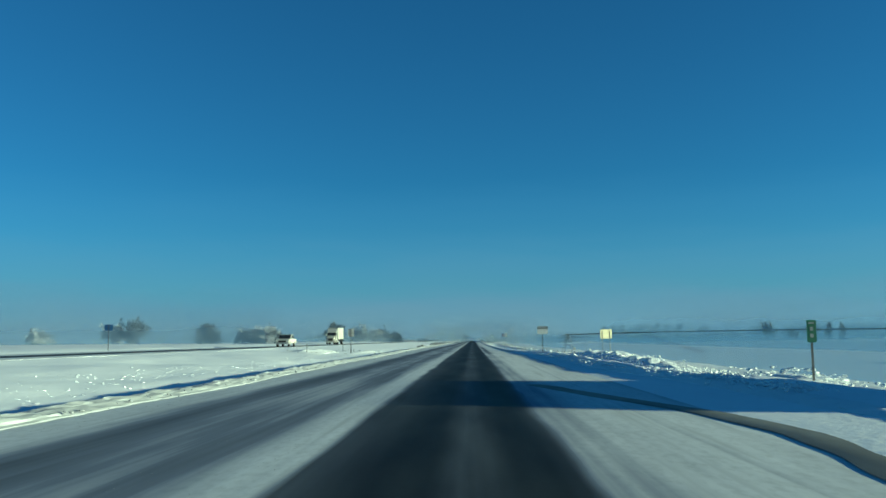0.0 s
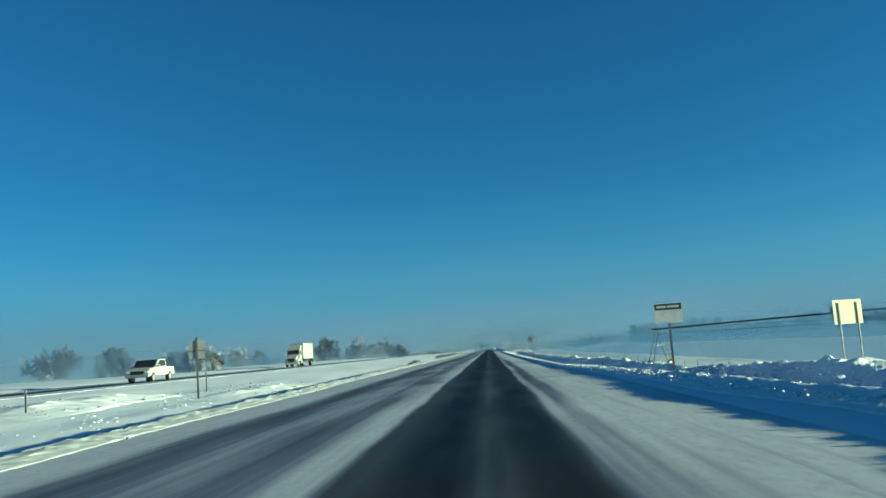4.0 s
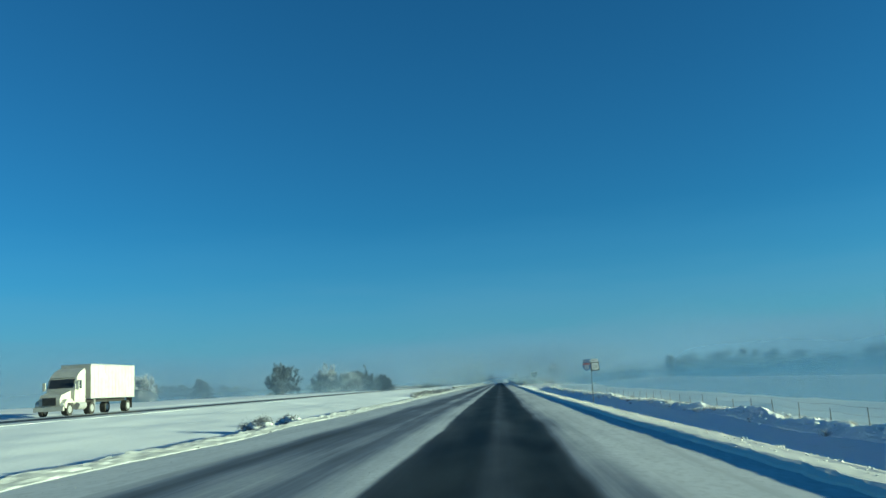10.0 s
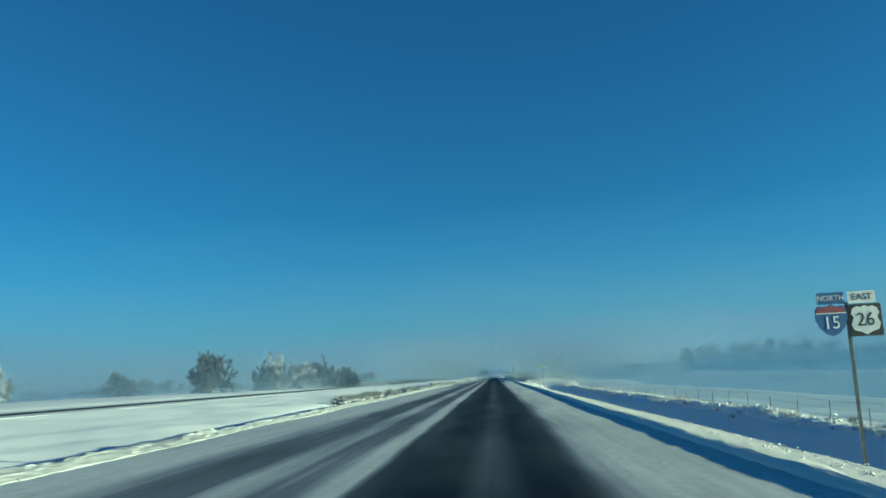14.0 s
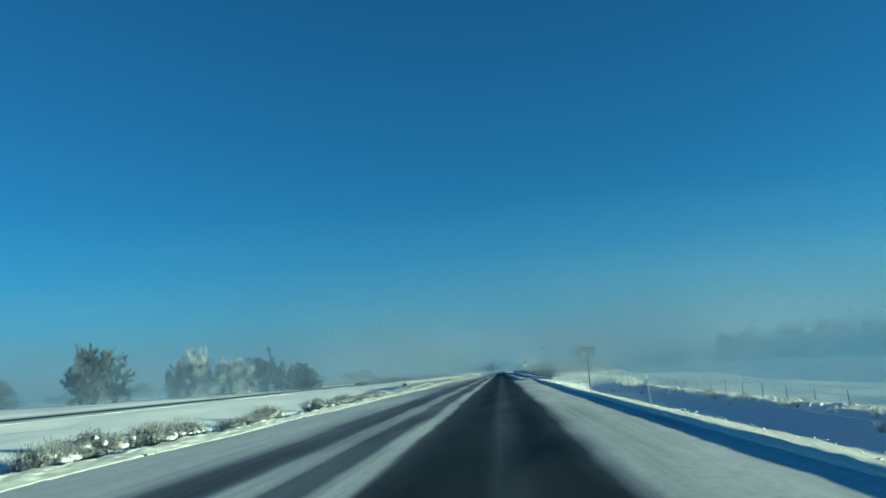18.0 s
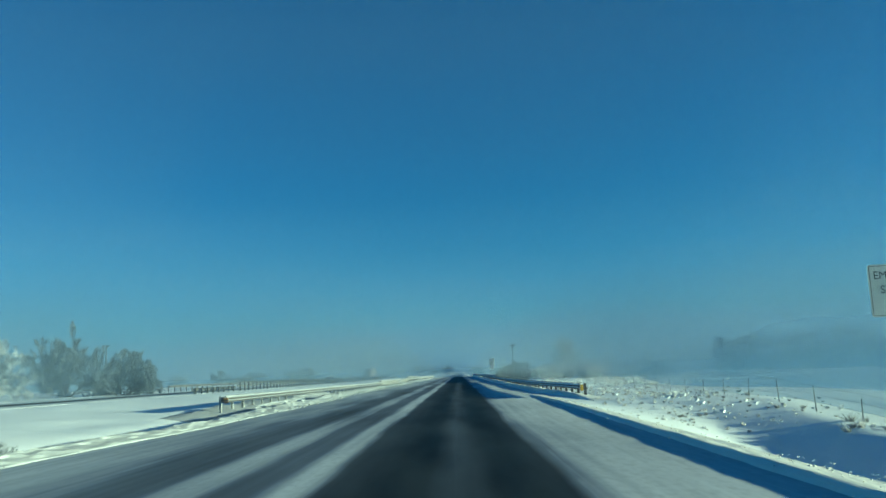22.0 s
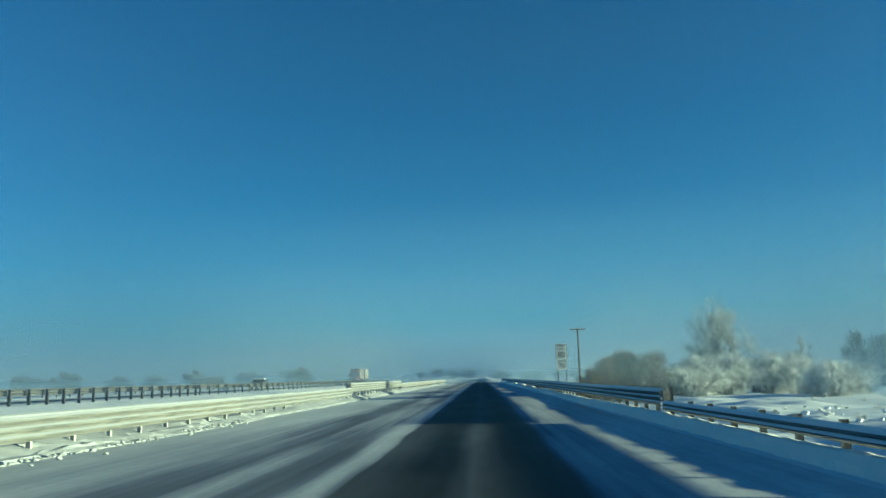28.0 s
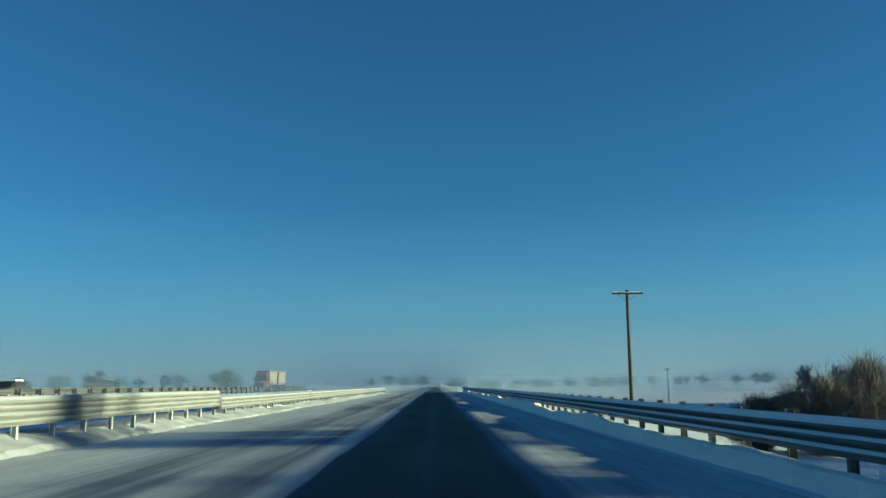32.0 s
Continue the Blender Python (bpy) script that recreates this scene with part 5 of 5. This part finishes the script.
for u in (0.0, 1.0):
    c = span * u
    ground = at_ground(A0.x + c.x, A0.y + c.y)
    head = pipe_at(u)
    for sa in (-1, 1):
        for sb in (-0.16, 0.16):
            part("tower_leg", tubed(head + along * sb, c + cross * sa * 1.0 + along * sb * 2.2 + Vector((0, 0, ground + 0.3)), 0.04, 0.035, 6), DARK_METAL, pivot, "dark tower leg")
    part("tower_beam", tubed(c - cross * 1.1 + Vector((0, 0, ground + 0.3)), c + cross * 1.1 + Vector((0, 0, ground + 0.3)), 0.06, 0.06, 6), STEEL, pivot)
    part("tower_brace", tubed(c - cross * 0.45 + Vector((0, 0, (ground + 0.3 + head.z) / 2)), c + cross * 0.45 + Vector((0, 0, (ground + 0.3 + head.z) / 2)), 0.025, 0.025, 5), STEEL, pivot)
    part("control_box", boxed(c.x + 0.75, c.x + 1.15, c.y - 0.15, c.y + 0.15, ground + 0.75, ground + 1.15, 0.02), WHITE_PAINT, pivot, "pale control box")
    for s in (-1, 1):
        w = c + cross * s * 1.1 + Vector((0, 0, ground + 0.05))
        wheel = part("wheel", tubed(w - along * 0.12, w + along * 0.12, 0.38, 0.38, 18), RUBBER, pivot)
        part("rim", tubed(w - along * 0.13, w + along * 0.13, 0.22, 0.22, 14), STEEL, wheel, "steel rim")


# ---- vehicles on the opposite road ----
def wheel_of(parent, x, y, r, wide=0.28):
    w = part("wheel", tubed((x - wide / 2, y, r), (x + wide / 2, y, r), r, r, 18), RUBBER, parent)
    part("rim", tubed((x - wide / 2 - 0.012, y, r), (x + wide / 2 + 0.012, y, r), r * 0.58, r * 0.58, 14), STEEL, w, "bright metal rim")
    return w


def trailer_parts(t, y0, y1, mat, body_name="box_body", sides=None, zlow=1.25, ztop=4.1):
    b = part(body_name, boxed(-1.28, 1.28, y0, y1, zlow, ztop, 0.03), mat, t)
    for z in (zlow, ztop - 0.09):
        part("rail", boxed(-1.3, 1.3, y0 - 0.01, y1 + 0.01, z, z + 0.09), STEEL, b, "metal edge rail")
    n = int((y1 - y0) / 0.62)
    for k in range(1, n):
        y = y0 + k * (y1 - y0) / n
        part("rib", boxed(1.281, 1.293, y - 0.02, y + 0.02, zlow + 0.1, ztop - 0.1), mat, b)
    if sides:
        part("side_panel", boxed(1.296, 1.31, y0 + 0.6, y1 - 0.6, zlow + 0.35, ztop - 0.35), sides, b, "pale side panel")
    part("underframe", boxed(-0.5, 0.5, y0 + 0.3, y1 - 0.3, zlow - 0.3, zlow - 0.003), DARK_METAL, t)
    part("mud_flap", boxed(0.7, 1.25, y1 - 0.45, y1 - 0.43, 0.3, zlow - 0.003), RUBBER, t)
    return b


def tractor_parts(t, mat, roof=3.75):
    """A conventional cab that faces -y, nose at y = 0."""
    cab = part("cab", prism(bmesh.new(), [(1.75, 1.0), (1.75, 2.15), (2.15, 2.95), (2.6, 3.05), (3.5, 3.05), (3.5, 1.0)], -1.15, 1.15, "x"), mat, t)
    bmesh_nose = prism(bmesh.new(), [(0.12, 0.75), (0.05, 1.25), (0.25, 1.62), (1.75, 1.95), (1.75, 0.75)], -0.85, 0.85, "x")
    hood = part("hood", bmesh_nose, mat, t)
    part("fairing", prism(bmesh.new(), [(2.1, 3.0), (2.75, 3.45), (3.5, roof), (3.5, 3.0)], -1.1, 1.1, "x"), mat, t, "sloped roof fairing")
    part("windscreen", prism(bmesh.new(), [(1.735, 2.17), (2.08, 2.87), (2.10, 2.87), (1.77, 2.17)], -1.0, 1.0, "x"), GLASS, cab)
    for s in (-1, 1):
        part("side_window", boxed(*sorted((s * 1.151, s * 1.16)), 2.1, 2.9, 2.1, 2.75), GLASS, cab)
        part("mirror", boxed(*sorted((s * 1.25, s * 1.5)), 1.75, 1.85, 2.0, 2.65, 0.03), mat, cab)
        part("fender", prism(bmesh.new(), [(0.15, 0.65), (0.2, 1.05), (0.55, 1.3), (1.3, 1.3), (1.7, 1.0), (1.75, 0.85), (1.4, 1.0), (0.6, 1.0), (0.45, 0.6)], *sorted((s * 0.85, s * 1.2)), "x"), mat, hood)
        part("headlight", boxed(*sorted((s * 0.87, s * 1.15)), 0.13, 0.2, 0.8, 1.0, 0.02), LENS, hood)
        part("fuel_tank", tubed((s * 1.0, 2.3, 0.75), (s * 1.0, 3.5, 0.75), 0.32, 0.32, 14), STEEL, t)
        part("exhaust_stack", tubed((s * 1.05, 3.58, 1.0), (s * 1.05, 3.58, 3.6), 0.07, 0.07, 10), STEEL, t)
        wheel_of(t, s * 1.0, 1.05, 0.5, 0.3)
        for y in (4.6,):
            wheel_of(t, s * 0.95, y, 0.5, 0.5)
    part("grille", boxed(-0.55, 0.55, 0.03, 0.1, 0.85, 1.45, 0.02), DARK_METAL, hood)
    part("bumper", boxed(-1.2, 1.2, -0.08, 0.14, 0.4, 0.74, 0.04), mat, t)
    part("chassis", boxed(-0.45, 0.45, 0.4, 5.4, 0.6, 0.95), DARK_METAL, t)


truck = thing("semi_truck", -34.8, 207.5, 0.54, 0, "white highway tractor pulling a short white box trailer", "truck", "vehicles on the opposite road")
tractor_parts(truck, WHITE_PAINT)
body = trailer_parts(truck, 4.2, 12.6, WHITE_PAINT)
part("marking", boxed(1.2935, 1.300, 5.6, 6.8, 3.0, 3.3), SIGN_GREY, body, "faded grey marking")
for s in (-1, 1):
    wheel_of(truck, s * 0.95, 11.4, 0.5, 0.5)
for k in (5.7,):
    part("landing_leg", boxed(0.75, 0.87, k, k + 0.12, 0.35, 1.2), STEEL, truck)

PANEL = surface("dull_cream_panel", (0.20, 0.18, 0.15), (0.27, 0.25, 0.21), 2, 0.6, fine=0.2)
triple = thing("road_train", -35.0, 650, 0.54, 0, "dull red tractor pulling red trailers with pale side panels", "truck", "vehicles on the opposite road")
tractor_parts(triple, RED_PAINT, 3.9)
trailer_parts(triple, 4.2, 13.0, RED_PAINT, "box_body", PANEL)
trailer_parts(triple, 14.2, 23.0, RED_PAINT, "box_body", PANEL)
for y in (11.8, 15.6, 21.8):
    for s in (-1, 1):
        wheel_of(triple, s * 0.95, y, 0.5, 0.5)
part("drawbar", boxed(-0.08, 0.08, 12.8, 15.0, 0.7, 0.85), DARK_METAL, triple)

car = thing("pickup", -28.6, 127.0, 0.54, 0, "white pickup with a dark windscreen driving on the opposite road", "car", "vehicles on the opposite road")
side = [(0.0, 0.5), (0.02, 0.95), (0.25, 1.1), (1.55, 1.2), (2.15, 1.85), (3.6, 1.88), (3.85, 1.22), (5.6, 1.2), (5.65, 0.55)]
bm = prism(bmesh.new(), side, -0.98, 0.98, "x")
bmesh.ops.bevel(bm, geom=list(bm.edges), offset=0.05, segments=2, affect="EDGES")
shell = part("body", bm, WHITE_PAINT, car)
part("windscreen", prism(bmesh.new(), [(1.57, 1.26), (2.10, 1.80), (2.08, 1.83), (1.53, 1.28)], -0.85, 0.85, "x"), GLASS, shell)
for s in (-1, 1):
    part("side_window", prism(bmesh.new(), [(1.85, 1.27), (2.25, 1.75), (3.45, 1.78), (3.65, 1.27)], *sorted((s * 0.981, s * 0.992)), "x"), GLASS, shell)
    part("headlight", boxed(*sorted((s * 0.6, s * 0.93)), -0.025, 0.05, 0.78, 0.93, 0.015), LENS, shell)
    part("mirror", boxed(*sorted((s * 0.99, s * 1.2)), 1.75, 1.85, 1.2, 1.4, 0.02), WHITE_PAINT, shell)
    for y in (0.95, 4.55):
        wheel_of(car, s * 0.86, y, 0.40, 0.27)
part("grille", boxed(-0.55, 0.55, -0.025, 0.03, 0.68, 0.95, 0.015), DARK_METAL, shell)
part("bumper", boxed(-0.97, 0.97, -0.08, 0.06, 0.42, 0.64, 0.03), STEEL, shell)

sedan = thing("car", -34.0, 546.0, 0.54, 0, "dark car with a snow-covered roof on the opposite road", "car", "vehicles on the opposite road")
bm = prism(bmesh.new(), [(0.0, 0.35), (0.0, 0.72), (0.3, 0.86), (1.2, 0.98), (1.95, 1.42), (3.3, 1.45), (4.0, 1.05), (4.6, 1.0), (4.65, 0.4)], -0.88, 0.88, "x")
bmesh.ops.bevel(bm, geom=list(bm.edges), offset=0.05, segments=2, affect="EDGES")
shell = part("body", bm, CAR_PAINT, sedan)
part("windscreen", prism(bmesh.new(), [(1.27, 1.03), (1.90, 1.40), (1.86, 1.42), (1.22, 1.05)], -0.74, 0.74, "x"), GLASS, shell)
part("roof_snow", boxed(-0.78, 0.78, 2.0, 3.3, 1.44, 1.58, 0.05), BANK, shell, "layer of snow")
for s in (-1, 1):
    part("side_window", prism(bmesh.new(), [(1.5, 1.05), (2.0, 1.36), (3.2, 1.38), (3.7, 1.07)], *sorted((s * 0.881, s * 0.89)), "x"), GLASS, shell)
    part("headlight", boxed(*sorted((s * 0.52, s * 0.82)), -0.02, 0.06, 0.58, 0.72, 0.015), LENS, shell)
    part("mirror", boxed(*sorted((s * 0.89, s * 1.05)), 1.5, 1.6, 1.0, 1.12, 0.02), CAR_PAINT, shell)
    for y in (0.85, 3.7):
        wheel_of(sedan, s * 0.77, y, 0.33, 0.22)
part("bumper", boxed(-0.86, 0.86, -0.06, 0.05, 0.32, 0.5, 0.03), DARK_METAL, shell)


# ---- farm buildings ----
def farm_house(name, x, y, w, d, wall, roof, rz, label, windows=3, mat=None):
    z = at_ground(x, y) - 0.2
    hs = thing(name, x, y, z, rz, label, "building", "farm buildings")
    part("wall", prism(bmesh.new(), [(-w / 2, 0), (-w / 2, wall), (0, wall + roof * 0.9), (w / 2, wall), (w / 2, 0)], -d / 2, d / 2), mat or WALL_GREY, hs)
    for s in (-1, 1):
        e = w / 2 + 0.5
        drop = roof / (w / 2) * 0.5
        slab = part("roof", prism(bmesh.new(), [(0, wall + roof), (s * e, wall - drop), (s * e, wall - drop + 0.2), (0, wall + roof + 0.22)], -d / 2 - 0.5, d / 2 + 0.5), DARK_METAL, hs)
        part("roof_snow", prism(bmesh.new(), [(s * 0.1, wall + roof + 0.19), (s * e * 0.6, wall + roof * 0.4 + 0.2), (s * e * 0.6, wall + roof * 0.4 + 0.28), (s * 0.1, wall + roof + 0.32)], -d / 2 + 0.3, d / 2 - 1.2), SNOW, slab, "layer of snow")
    for k in range(windows):
        u = -w / 2 + (k + 1) * w / (windows + 1)
        f = part("window", boxed(u - 0.6, u + 0.6, -d / 2 - 0.05, -d / 2 - 0.004, 1.0, 2.2), WHITE_PAINT, hs)
        part("pane", boxed(u - 0.5, u + 0.5, -d / 2 - 0.06, -d / 2 - 0.052, 1.1, 2.1), GLASS, f)
    part("door", boxed(w / 2 - 1.6, w / 2 - 0.7, -d / 2 - 0.05, -d / 2 - 0.004, 0.2, 2.25), DARK_METAL, hs)
    part("chimney", boxed(0.8, 1.4, 0.5, 1.1, wall + roof * 0.4, wall + roof + 0.9), WALL_GREY, hs)
    return hs


farm_house("farmhouse", 64, 606, 9, 8, 2.4, 2.0, 8, "dark farmhouse with snow on its low gabled roof")
farm_house("farm_shed", 53.5, 608, 7, 6, 2.2, 1.3, -15, "low shed with a snow-covered roof", 2)
farm_house("barn", -116, 780, 12, 9, 2.4, 1.2, 15, "grey barn with a snowy roof in the haze", 3)
